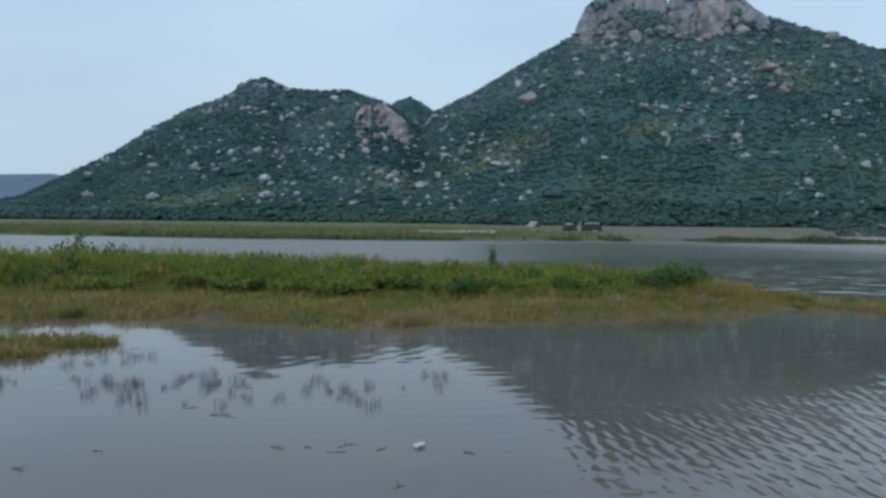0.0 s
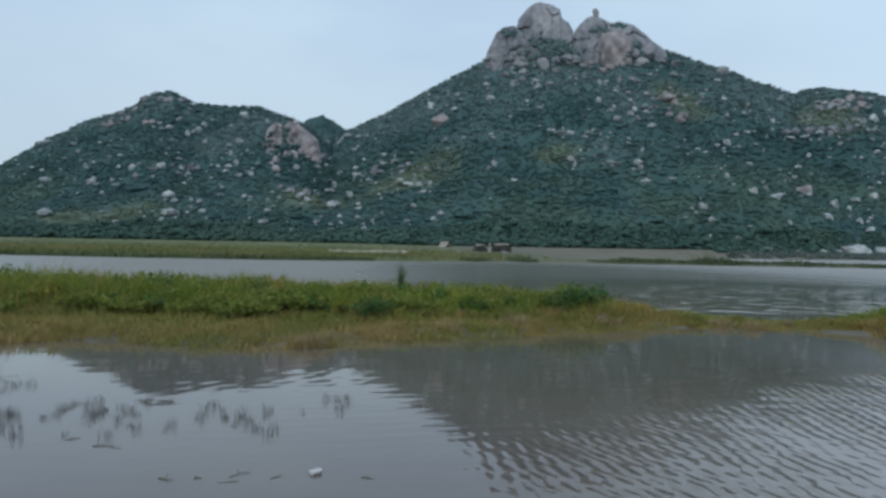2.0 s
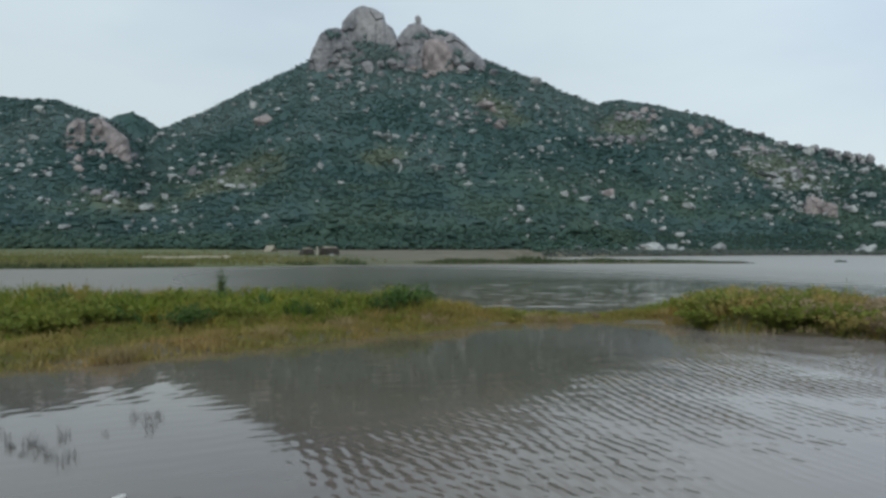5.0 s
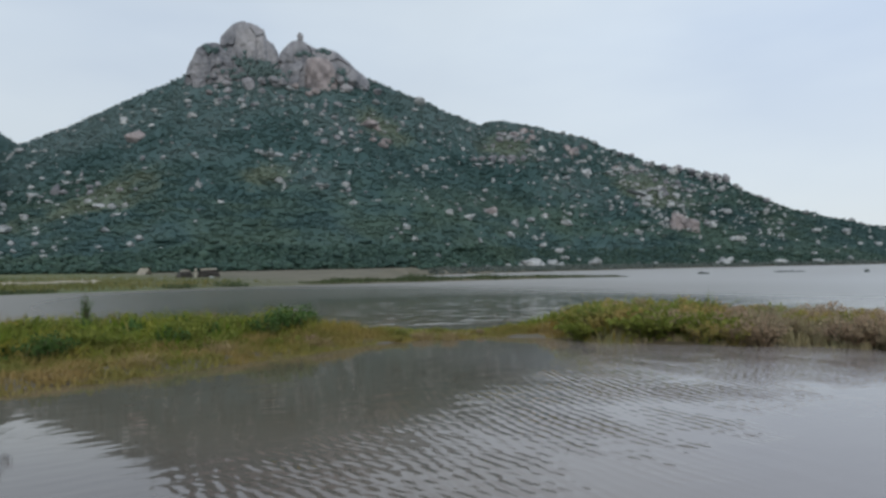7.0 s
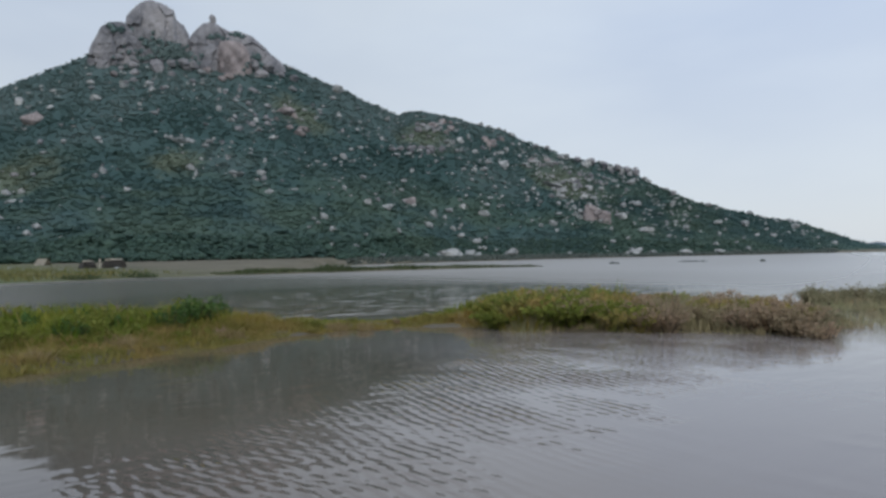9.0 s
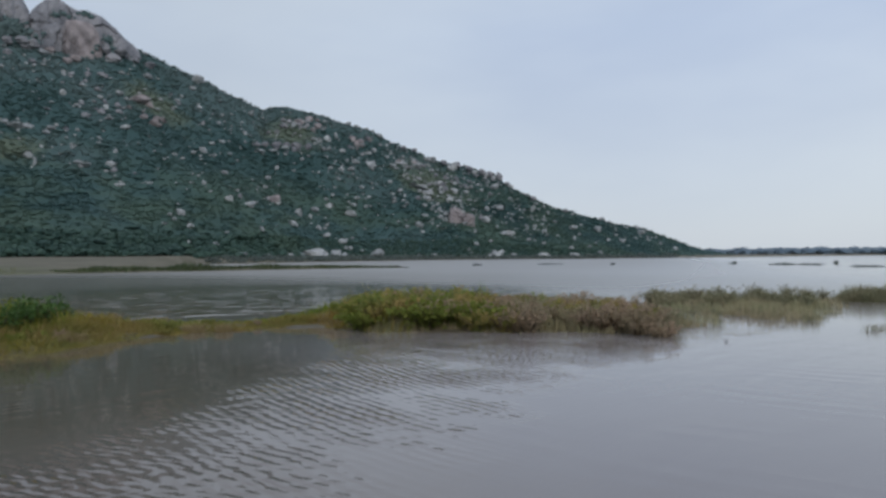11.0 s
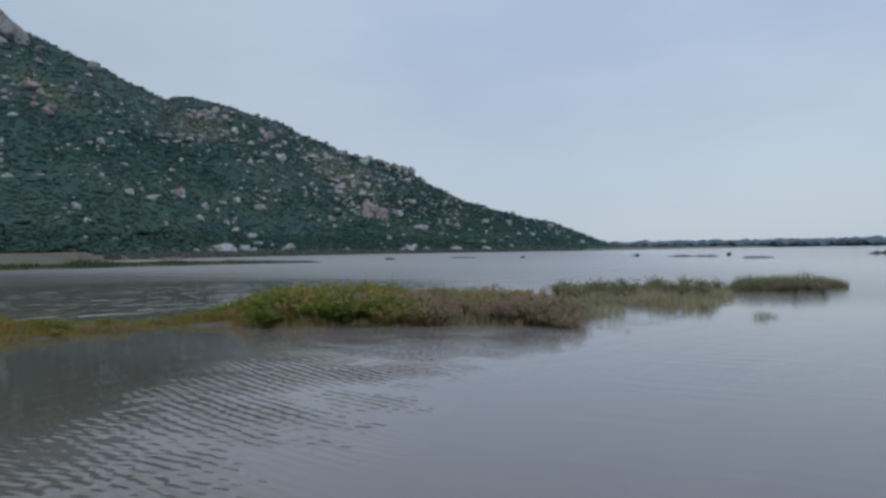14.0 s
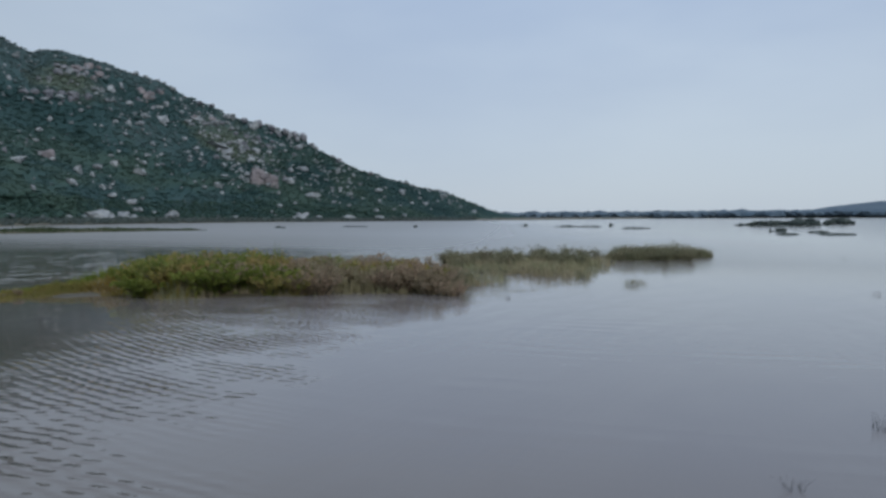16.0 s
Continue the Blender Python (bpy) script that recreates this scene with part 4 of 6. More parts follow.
# weathered slabs that bare the slope under the falling ridge
q = on_slope(48.8, 2.6)
dome("outcrop_rock", [(48.0, 2.45), (48.3, 3.81), (48.8, 3.83), (49.7, 3.33), (50.3, 3.1), (50.3, 2.37)], math.hypot(q.x, q.y) + 4, 4, q.z - 4 - plain(48.8, math.hypot(q.x, q.y)), M_PINK, "broad weathered granite slab bared on the slope", "slope boulders", 324, (6.0, 5.0))
for b, e, w, h, key in [(36.2, 10.35, 9, 5.5, "pink"), (37.0, 10.55, 10, 6.5, "pink"), (37.7, 10.1, 8, 6, "pink"), (36.6, 9.9, 6, 4, "grey"), (35.0, 9.95, 9.5, 6, "grey"), (40.4, 9.1, 8, 7.5, "pink"), (41.0, 8.8, 11, 9, "pink"), (41.6, 9.2, 7, 5, "grey"), (40.2, 8.5, 5, 4, "grey"),
                        (32.8, 8.45, 9, 4.5, "grey"), (33.6, 8.5, 10, 4.5, "grey"), (34.4, 8.5, 9, 5, "grey"), (35.2, 8.45, 9, 6, "grey"), (36.0, 8.5, 10, 6, "grey"), (36.9, 8.5, 8, 5, "grey"), (33.2, 8.05, 10, 2.5, "pale"), (34.3, 8.1, 8, 2.5, "pale")]:
    boulder("outcrop_rock", on_slope(b, e) + Vector((0, 0, 0.4)), (w, w * 0.7, h), key, "weathered granite slab bared below the ridge", "slope boulders")
# boulders perched along the ridge against the sky
for b, e, w, h in [(52.3, 6.27, 6.5, 8.5), (51.6, 6.51, 5, 6.5), (50.9, 6.68, 7, 6), (49.9, 6.93, 7, 5), (48.9, 7.22, 7, 6), (55.0, 4.53, 6, 4), (47.8, 7.44, 6, 5), (45.4, 8.46, 5, 3.5), (44.5, 8.63, 5, 3.5)]:
    q = on_slope(b, e - 0.4)
    boulder("ridge_boulder", Vector((q.x, q.y, 2 + math.hypot(q.x, q.y) * math.tan(radians(e)) + plain(b, math.hypot(q.x, q.y)))), (w, w * 0.9, h * 1.05), "grey", "rounded granite boulder perched on the ridge", "ridge boulders")
for b, e, w, h in [(52.9, 1.64, 13.0, 5.0), (48.7, 5.09, 8.8, 6.7), (47.3, 5.73, 7.9, 5.8), (41.8, 7.11, 10.5, 6.3), (44.4, 7.32, 8.5, 4.5), (45.6, 7.08, 11.0, 4.0), (54.9, 3.57, 9.6, 6.3), (51.1, 2.71, 9.3, 6.3), (46.3, 4.98, 14.0, 4.5), (45.7, 2.36, 5.9, 4.5), (40.2, 3.17, 10.5, 4.5), (38.5, 3.74, 5.0, 4.9), (36.0, 3.17, 6.7, 6.3), (35.7, 2.26, 5.9, 5.1), (37.0, 2.88, 3.4, 4.5), (38.2, 1.36, 7.1, 2.9), (34.4, 6.7, 5.0, 3.4), (33.6, 5.18, 5.0, 2.9), (54.6, 1.15, 5.0, 2.0), (51.9, 0.09, 6.7, 2.5), (48.4, 7.0, 13.5, 8.1), (38.4, 9.07, 7.6, 6.3), (35.7, 10.12, 7.6, 4.5), (34.5, 9.43, 5.4, 4.0), (42.1, 8.22, 5.4, 5.4), (51.9, 5.41, 10.2, 5.4), (44.6, 4.64, 2.6, 4.5)]:
    boulder("boulder", on_slope(b, e) + Vector((0, 0, 0.6)), (w, w * 0.8, h * 1.1), "pale", "pale angular granite boulder below the ridge", "slope boulders")

# weathered rock laid bare under the summit: bearing, elevation, width, height
for b, e, w, h, key in [(12.3, 15.1, 9, 8, "grey"), (13.3, 14.4, 11, 8, "grey"), (14.9, 14.8, 12, 7, "grey"), (13.4, 13.5, 9, 6, "grey"), (14.4, 12.8, 8, 5, "pale"), (17.2, 14.1, 10, 7, "grey"), (17.5, 13.2, 7, 5, "grey"), (19.7, 13.5, 8, 6, "pink"), (20.3, 10.5, 6, 4, "pale"), (16.0, 13.6, 8, 5, "grey"), (44.1, 7.5, 8, 4, "pink"), (45.4, 7.4, 9, 4, "pink"), (25.0, 11.0, 9, 6, "pink")]:
    boulder("outcrop_rock", on_slope(b, e) + Vector((0, 0, 0.3)), (w, w * 0.7, h), key, "weathered granite slab bared below the summit", "slope boulders")

# crags where many blocks break through the scrub: bearing, elevation, spreads, count
for b, e, sb, se, n, key in [(36.3, 10.2, 1.2, 0.35, 12, "grey"), (37.6, 10.0, 0.7, 0.4, 6, "pink"), (41.0, 8.8, 0.9, 0.6, 9, "pink"), (35.2, 8.3, 1.2, 0.2, 9, "grey"), (25.0, 10.3, 0.9, 0.8, 10, "pink"),
                             (47.6, 5.6, 1.6, 0.7, 14, "grey"), (50.5, 6.1, 1.5, 0.35, 8, "grey"), (22.0, 10.6, 1.4, 0.9, 10, "grey"), (45.0, 7.0, 1.2, 0.3, 8, "grey"), (14.2, 12.9, 1.6, 0.5, 9, "grey"),
                             (-15.0, 5.0, 1.8, 0.8, 5, "grey"), (3.6, 5.6, 1.6, 0.7, 9, "grey"), (-18.0, 8.2, 1.5, 0.4, 14, "pink"), (-14.2, 10.2, 1.6, 0.35, 12, "grey"), (-18.4, 3.7, 1.6, 0.5, 4, "grey"), (-13.6, 5.3, 1.2, 0.5, 3, "grey"), (-4.8, 3.6, 2.0, 0.5, 5, "grey"), (21.0, 12.6, 1.6, 0.5, 7, "grey"), (49.6, 3.0, 0.9, 0.4, 6, "grey")]:
    for _ in range(n):
        w = rng.uniform(2.5, 6.5)
        boulder("crag_rock", on_slope(b + rng.normal(0, sb * 0.6), e + rng.normal(0, se * 0.6)) + Vector((0, 0, 0.5)), (w, w * 0.8, w * rng.uniform(0.45, 0.9)), key, "half-buried granite block among the scrub", "hillside crags")

# pale flat rocks along the water's edge under the hill: bearing, distance, width, height
for b, d, w, h in [(37.4, 372, 15, 6), (36.6, 376, 8, 3.5), (39.0, 392, 12, 5), (39.7, 398, 8, 3), (42.3, 428, 16, 5), (35.4, 366, 7, 3), (52.2, 452, 14, 4.5), (53.4, 455, 8, 3), (55.8, 460, 9, 3), (58.2, 468, 8, 3), (47.0, 446, 8, 2.5), (33.8, 352, 6, 2.5)]:
    x, y = polar(b, d)
    boulder("shore_rock", Vector((x, y, float(ground_height(np.array(x), np.array(y))) + h * 0.25)), (w * 0.95, w * 0.6, h * 1.3), "pale", "low pale rock at the foot of the hill by the water", "shore rocks")

# loose stones strewn over the slopes
V1, T1 = ico(1)


def strew(name, places, sizes, mat, squash=(1, 1, 0.75), jitter=0.35, smooth=False):
    n = len(places)
    turn = rng.uniform(0, 2 * np.pi, n)
    c, s = np.cos(turn)[:, None], np.sin(turn)[:, None]
    v = V1[None] * (1 + jitter * rng.uniform(-1, 1, (n, len(V1), 1)))
    v = np.stack([v[..., 0] * c - v[..., 1] * s, v[..., 0] * s + v[..., 1] * c, v[..., 2]], -1) * np.array(squash) * sizes[:, None, None]
    v = v + places[:, None, :]
    t = T1[None] + (np.arange(n) * len(V1))[:, None, None]
    return fast(name, v, t, mat, smooth)


def foliage(name, places, sizes, mat, leaves=4, squash=(1.15, 1.15, 0.95)):
    """Bushes: an uneven leafy body with loose sprays round it, so that the outline is ragged."""
    n, k = len(places), len(V1)
    turn = rng.uniform(0, 2 * np.pi, n)
    c, s = np.cos(turn)[:, None], np.sin(turn)[:, None]
    body = V1[None] * (0.82 + 0.3 * rng.uniform(-1, 1, (n, k, 1)))
    body = np.stack([body[..., 0] * c - body[..., 1] * s, body[..., 0] * s + body[..., 1] * c, body[..., 2]], -1)
    at = rng.normal(size=(n, leaves, 1, 3))
    at[..., 2] = np.abs(at[..., 2])
    at = at / np.linalg.norm(at, axis=-1, keepdims=True) * rng.uniform(0.7, 1.0, (n, leaves, 1, 1))
    spray = (at + rng.normal(0, 0.3, (n, leaves, 3, 3))).reshape(n, leaves * 3, 3)
    v = np.concatenate([body, spray], 1) * np.array(squash) * sizes[:, None, None] + places[:, None, :]
    t = np.concatenate([T1, k + np.arange(leaves * 3).reshape(-1, 3)])
    return fast(name, v, t[None] + (np.arange(n) * (k + leaves * 3))[:, None, None], mat, True)


def slope_places(n, b0, b1, power=1.0, weight=None):
    """Places on the slopes that face the lake, even as seen from the bank."""
    b = rng.uniform(b0, b1, n)
    f = np.minimum(np.interp(b, *np.array(FOOT_MAIN, dtype=float).T), np.interp(b, *np.array(FOOT_LEFT, dtype=float).T, right=900))
    f = np.where(b < -8, np.interp(b, *np.array(FOOT_LEFT, dtype=float).T), f)
    s = rng.uniform(0, 1, n) ** power
    d = f + s * (665 - f)
    z = hill_height(b, d)
    x, y = polar(b, d)
    keep = z > 0.2
    if weight is not None:
        keep &= rng.uniform(0, 1, n) < weight(x, y, b, s)
    return np.stack([x, y, z], -1)[keep]


def stony(x, y, b, s):
    w = 0.25 + 0.5 * np.clip(wobble(x, y, 90, 21), 0, 1) + 0.55 * np.exp(-((b - 47) / 9) ** 2) * (s > 0.25) + 0.05 * np.exp(-((b + 12) / 9) ** 2) * (s < 0.6)
    w = w + 0.5 * np.exp(-((b - 19) / 8) ** 2) * (s > 0.55)
    return np.clip(w, 0, 1) * np.where((b > 4) & (b < 26) & (s < 0.4), 0.25, 1)


p = slope_places(3600, -27, 66, 0.65, stony)
sz = rng.gamma(1.3, 0.42, len(p)) + 0.4
p[:, 2] += sz * 0.75
tagged(strew("loose_rocks", p, sz, M_BLOCKS, (1.4, 1.1, 0.8), 0.3), "pale granite blocks strewn between the hillside bushes", "rocks", kind="stuff")

p = slope_places(5200, 30, 60, 0.5, lambda x, y, b, s: np.clip(np.exp(-((b - 47) / 8) ** 2) * (0.35 + 0.9 * wobble(x, y, 60, 24)), 0, 1) * (s > 0.2))
sz = rng.gamma(1.5, 0.3, len(p)) + 0.35
p[:, 2] += sz * 0.9
tagged(strew("loose_rocks", p, sz, M_BLOCKS, (1.3, 1.1, 0.9), 0.3), "small pale rocks scattered below the falling ridge", "rocks", kind="stuff")

p = slope_places(9000, -16, 42, 0.8, lambda x, y, b, s: np.where(b > 11, (s > 0.3) * 0.18, (s < 0.65) * 0.08) * np.clip(0.45 + 0.9 * wobble(x, y, 55, 25), 0, 1))
sz = rng.gamma(1.4, 0.28, len(p)) + 0.35
p[:, 2] += sz * 0.9
tagged(strew("loose_rocks", p, sz, M_BLOCKS, (1.3, 1.1, 0.9), 0.3), "small pale rocks scattered over the open slope", "rocks", kind="stuff")

# ---- scrub on the slopes ----
p = slope_places(106000, -38, 70, 0.72)
bb, dd = rng.uniform(-8, 6.5, 7000), rng.uniform(690, 812, 7000)
bx, by = polar(bb, dd)
p = np.concatenate([p, np.stack([bx, by, rise(bb, dd, RIDGE_BACK, FOOT_BACK, 5)], -1)])
sz = 0.74 * (rng.gamma(3.0, 0.2, len(p)) + 0.36)
sz = np.where(rng.uniform(0, 1, len(p)) < 0.10, sz * 1.8, sz)
cl = np.array(CLEAR)
for x, y, z, r in cl:
    near = ((p[:, 0] - x) ** 2 + (p[:, 1] - y) ** 2 + (0.8 * (p[:, 2] - z)) ** 2) < (min(r, 6 + 0.4 * r) * 0.58) ** 2
    p, sz = p[~near], sz[~near]
up = np.clip((p[:, 2] - 60) / 100, 0, 1)
thin = rng.uniform(0, 1, len(p)) < 1.0 - 0.12 * up - 0.4 * np.clip(wobble(p[:, 0], p[:, 1], 70, 22), 0, 1) - 0.35 * np.clip(wobble(p[:, 0], p[:, 1], 26, 23), 0, 1)
p, sz = p[thin], sz[thin]
p[:, 2] += sz * 0.28
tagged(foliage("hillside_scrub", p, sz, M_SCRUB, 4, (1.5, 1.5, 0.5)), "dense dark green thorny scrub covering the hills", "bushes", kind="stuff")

# a belt of taller bushes and small trees along the foot of the hills
n = 11000
b = rng.uniform(-40, 62, n)
f = np.where(b < -8, np.interp(b, *np.array(FOOT_LEFT, dtype=float).T), np.interp(b, *np.array(FOOT_MAIN, dtype=float).T))
d = f + rng.uniform(-4, 30, n)
x, y = polar(b, d)
sz = 0.7 * (rng.gamma(5.0, 0.2, n) * np.where(b > 36, 0.5, 1) + 0.45)
p = np.stack([x, y, np.maximum(hill_height(b, d), ground_height(x, y)) + sz * rng.uniform(0.3, 1.5, n)], -1)
tagged(foliage("foothill_bushes", p, sz, M_FOOT, 8, (1.5, 1.5, 0.8)), "belt of taller dark bushes along the hill foot", "bushes", kind="stuff")

# dark low weeds on the shore ledge under the hill
n = 5200
b = rng.uniform(29, 66, n)
f = np.interp(b, [30, 36, 41, 43.5, 45, 50, 60, 70], [235, 285, 335, 350, 395, 420, 446, 545])
d = f + 3 + rng.uniform(0, 1, n) ** 1.3 * np.interp(b, [29, 43, 46, 66], [70, 80, 40, 25])
x, y = polar(b, d)
sz = rng.gamma(3.0, 0.14, n) + 0.25
keep = rng.uniform(0, 1, n) < np.interp(b, [29, 34, 38], [0.12, 0.4, 1])
p = np.stack([x, y, ground_height(x, y) + sz * 0.4], -1)[keep]
tagged(foliage("shore_weeds", p, sz[keep], M_ISLET, 4, (1.6, 1.3, 0.8)), "dark low weeds on the ledge between hill and lake", "weeds", kind="stuff")

# far shore woods across the lake
n = 5200
b = rng.uniform(65, 118, n)
d = rng.uniform(958, 1120, n)
x, y = polar(b, d)
sz = rng.gamma(30.0, 0.05, n) + 2.4
p = np.stack([x, y, 0.6 + sz * 0.6 + rng.uniform(0, 1.8, n) + 0.5 * wobble(x, y, 160, 41) + np.interp(b, [65, 90], [0, 1.0])], -1)
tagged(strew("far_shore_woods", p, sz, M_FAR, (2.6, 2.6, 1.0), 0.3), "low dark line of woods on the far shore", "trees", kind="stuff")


# ---- grasses ----
def blades(name, x, y, z, h, mat, width=0.018, lean=0.6):
    """Grass blades of two bent segments, rooted at the given places."""
    n = len(x)
    a, l = rng.uniform(0, 2 * np.pi, n), np.abs(rng.normal(0, lean, n)) * h
    t = rng.uniform(0, 2 * np.pi, n)
    w = width * rng.uniform(0.6, 1.4, n)
    dx, dy = np.cos(t) * w, np.sin(t) * w
    lx, ly = np.cos(a) * l, np.sin(a) * l
    v = np.empty((n, 5, 3))
    v[:, 0] = np.stack([x - dx, y - dy, z], -1)
    v[:, 1] = np.stack([x + dx, y + dy, z], -1)
    v[:, 2] = np.stack([x + lx * 0.35 - dx * 0.8, y + ly * 0.35 - dy * 0.8, z + h * 0.6], -1)
    v[:, 3] = np.stack([x + lx * 0.35 + dx * 0.8, y + ly * 0.35 + dy * 0.8, z + h * 0.6], -1)
    v[:, 4] = np.stack([x + lx, y + ly, z + h], -1)
    tri = np.array([[0, 1, 3], [0, 3, 2], [2, 3, 4]])[None] + (np.arange(n) * 5)[:, None, None]
    return fast(name, v, tri, mat)


# the grassy island: bearing, distance of its near edge and of its far edge
NEAR_EDGE = [(-60, 18.4), (-45, 17.8), (-32, 16.7), (-24, 16.1), (-20, 15.8), (-15, 15.0), (-11, 14.0), (-4, 13.8), (2, 14.4), (9, 15.3), (13.5, 15.9), (20, 17.6), (25, 19.3), (31, 20.4), (38, 20.7), (43, 18.9), (50, 18.8), (62, 18.8), (65, 19.1)]
FAR_EDGE = [(-60, 30.6), (-30, 30.6), (-10, 28.1), (4, 26.7), (14, 24.6), (22, 23.3), (28, 22.8), (35, 23.3), (40, 25.2), (50, 25.7), (58, 24.4), (65, 22.7)]


def island_places(n, b0, b1, s0=0.0, s1=1.0):
    b = rng.uniform(b0, b1, n)
    s = rng.uniform(s0, s1, n)
    near, far = np.interp(b, *np.array(NEAR_EDGE).T), np.interp(b, *np.array(FAR_EDGE).T)
    d = near + s * (far - near)
    x, y = polar(b, d)
    d = d + 0.5 * wobble(x, y, 3.0, 31)
    x, y = polar(b, d)
    return x, y, s, b


def island_height(x, y):
    d, b = np.hypot(x, y), np.degrees(np.arctan2(x, y))
    near, far = np.interp(b, *np.array(NEAR_EDGE).T), np.interp(b, *np.array(FAR_EDGE).T)
    edge = np.minimum(d - near, far - d) + 0.5 * wobble(x, y, 3.0, 31)
    edge = np.minimum(edge, (64 - b) * 0.3) - 0.45
    return np.clip(0.10 * edge, -0.3, 0.10) + 0.02 * wobble(x, y, 1.0, 32)


bs, ds = np.arange(-62, 67, 0.5), np.arange(10.5, 32, 0.24)
bb, rr = np.meshgrid(bs, ds, indexing="ij")
gx, gy = polar(bb, rr)
idx = np.arange(gx.size).reshape(gx.shape)
qa, qb, qc, qd = idx[:-1, :-1].ravel(), idx[1:, :-1].ravel(), idx[1:, 1:].ravel(), idx[:-1, 1:].ravel()
tagged(fast("mud_island", np.stack([gx, gy, island_height(gx, gy)], -1), np.concatenate([np.stack([qa, qb, qc], 1), np.stack([qa, qc, qd], 1)]), M_MUD, True),
       "low muddy island in the lake overgrown with grass", "island", kind="structure")

# height of the growth along the island and across it
def growth(b, s):
    tall = np.interp(b, [-60, -30, -20, -10, 0, 14, 19, 22, 28, 34, 37, 40, 42, 44, 49, 51, 53, 58, 62, 65], [1.25, 1.22, 1.08, 0.95, 0.86, 0.78, 0.71, 0.48, 0.17, 0.17, 0.29, 0.57, 0.85, 0.98, 0.97, 0.84, 0.71, 0.73, 0.67, 0.45])
    front = np.interp(b, [-60, 20, 30, 38, 42, 65], [0.30, 0.26, 0.10, 0.05, 0.02, 0.02])
    return tall * np.clip(0.28 + 0.72 * (s - front) / 0.18, 0.22, 1)


x, y, s, b = island_places(60000, -52, 52)
h = growth(b, s) * np.interp(b, [18, 24], [0.86, 1]) * rng.uniform(0.4, 1.05, len(x)) * (1 + 0.3 * wobble(x, y, 1.7, 33) + 0.4 * wobble(x, y, 4.5, 37))
keep = s > np.interp(b, [-60, 22, 40], [0.2, 0.15, 0.0]) + 0.08 * wobble(x, y, 2, 34)
keep &= rng.uniform(0, 1, len(x)) < np.interp(b, [20, 25, 36, 39, 41, 52], [1, 0.3, 0.3, 0.6, 0.22, 0.15])
tagged(blades("marsh_grass", x[keep], y[keep], island_height(x[keep], y[keep]) - 0.03, h[keep], M_GRASS), "lush green marsh grass on the island", "grass", kind="stuff")
# rounded leafy clumps that stand in the grass
cx, cy, cs, cb = island_places(330, -52, 20, 0.3, 0.92)
for mat, pick, label in [(M_LEAF, slice(0, 210), "rounded clumps of broad green leaves in the island grass"), (M_DARKLEAF, slice(210, 250), "darker leafy clumps in the island grass"), (M_GRASS, slice(250, 330), "yellowing leafy clumps in the island grass")]:
    m = 150
    tops = growth(cb[pick], cs[pick]) * rng.uniform(0.75, 1.12, len(cx[pick]))
    r = rng.uniform(0.35, 0.75, len(tops))
    way = rng.normal(size=(len(tops), m, 3))
    way[..., 2] = np.abs(way[..., 2])
    way = way / np.linalg.norm(way, axis=-1, keepdims=True) * rng.uniform(0.55, 1.0, (len(tops), m, 1))
    x, y = (cx[pick][:, None] + way[..., 0] * r[:, None]).ravel(), (cy[pick][:, None] + way[..., 1] * r[:, None]).ravel()
    h = rng.uniform(0.10, 0.22, len(x))
    z = island_height(x, y) + np.maximum(0.03, (way[..., 2] * tops[:, None]).ravel() - h)
    tagged(blades("leafy_clumps", x, y, z, h, mat, 0.035, 1.0), label, "plants", kind="stuff")
x, y, s, b = island_places(56000, -52, 40, 0.0, 0.5)
h = np.clip(growth(b, s), 0.16, 0.35) * rng.uniform(0.5, 1.2, len(x)) * (1 + 0.3 * wobble(x, y, 1.6, 35))
keep = rng.uniform(0, 1, len(x)) < np.interp(b, [22, 28, 36], [1, 0.8, 0.8])
x, y, h = x[keep], y[keep], (h * np.interp(b, [20, 28], [1, 0.65]))[keep]
tagged(blades("dry_grass", x, y, island_height(x, y) - 0.03, h, M_DRY, 0.014, 0.8), "yellowing short grass along the island's wet edge", "grass", kind="stuff")
x, y, s, b = island_places(16000, -52, 30, 0.2, 0.95)
h = growth(b, s) * rng.uniform(0.6, 1.1, len(x)) * (1 + 0.3 * wobble(x, y, 1.7, 33))
stand = np.exp(-((b + 5.4) / 1.0) ** 2) + np.exp(-((b + 20.5) / 2.5) ** 2) + 0.9 * np.exp(-((b - 22) / 2.5) ** 2) + 0.6 * np.exp(-((b - 12.5) / 0.8) ** 2)
keep = rng.uniform(0, 1, len(x)) < np.clip(stand + 0.4 * (b < -14) * np.clip(0.4 + wobble(x, y, 4, 38), 0, 1) + 0.06, 0, 1)
tagged(blades("tall_dry_grass", x[keep], y[keep], island_height(x[keep], y[keep]) - 0.03, h[keep], M_DRY, 0.016, 0.6), "tall tan grass stands among the green growth", "grass", kind="stuff")
x, y, s, b = island_places(22000, 38, 65)
h = growth(b, s) * np.interp(b, [50, 54], [0.7, 0.95]) * rng.uniform(0.5, 1.08, len(x)) * (1 + 0.2 * wobble(x, y, 1.8, 36))
keep = rng.uniform(0, 1, len(x)) < np.interp(b, [40, 46, 58, 62, 65], [0.4, 0.6, 0.5, 0.2, 0.1])
tagged(blades("brown_reeds", x[keep], y[keep], island_height(x[keep], y[keep]) - 0.03, h[keep], M_REED, 0.015, 0.5), "brownish olive reeds standing in the shallows", "reeds", kind="stuff")

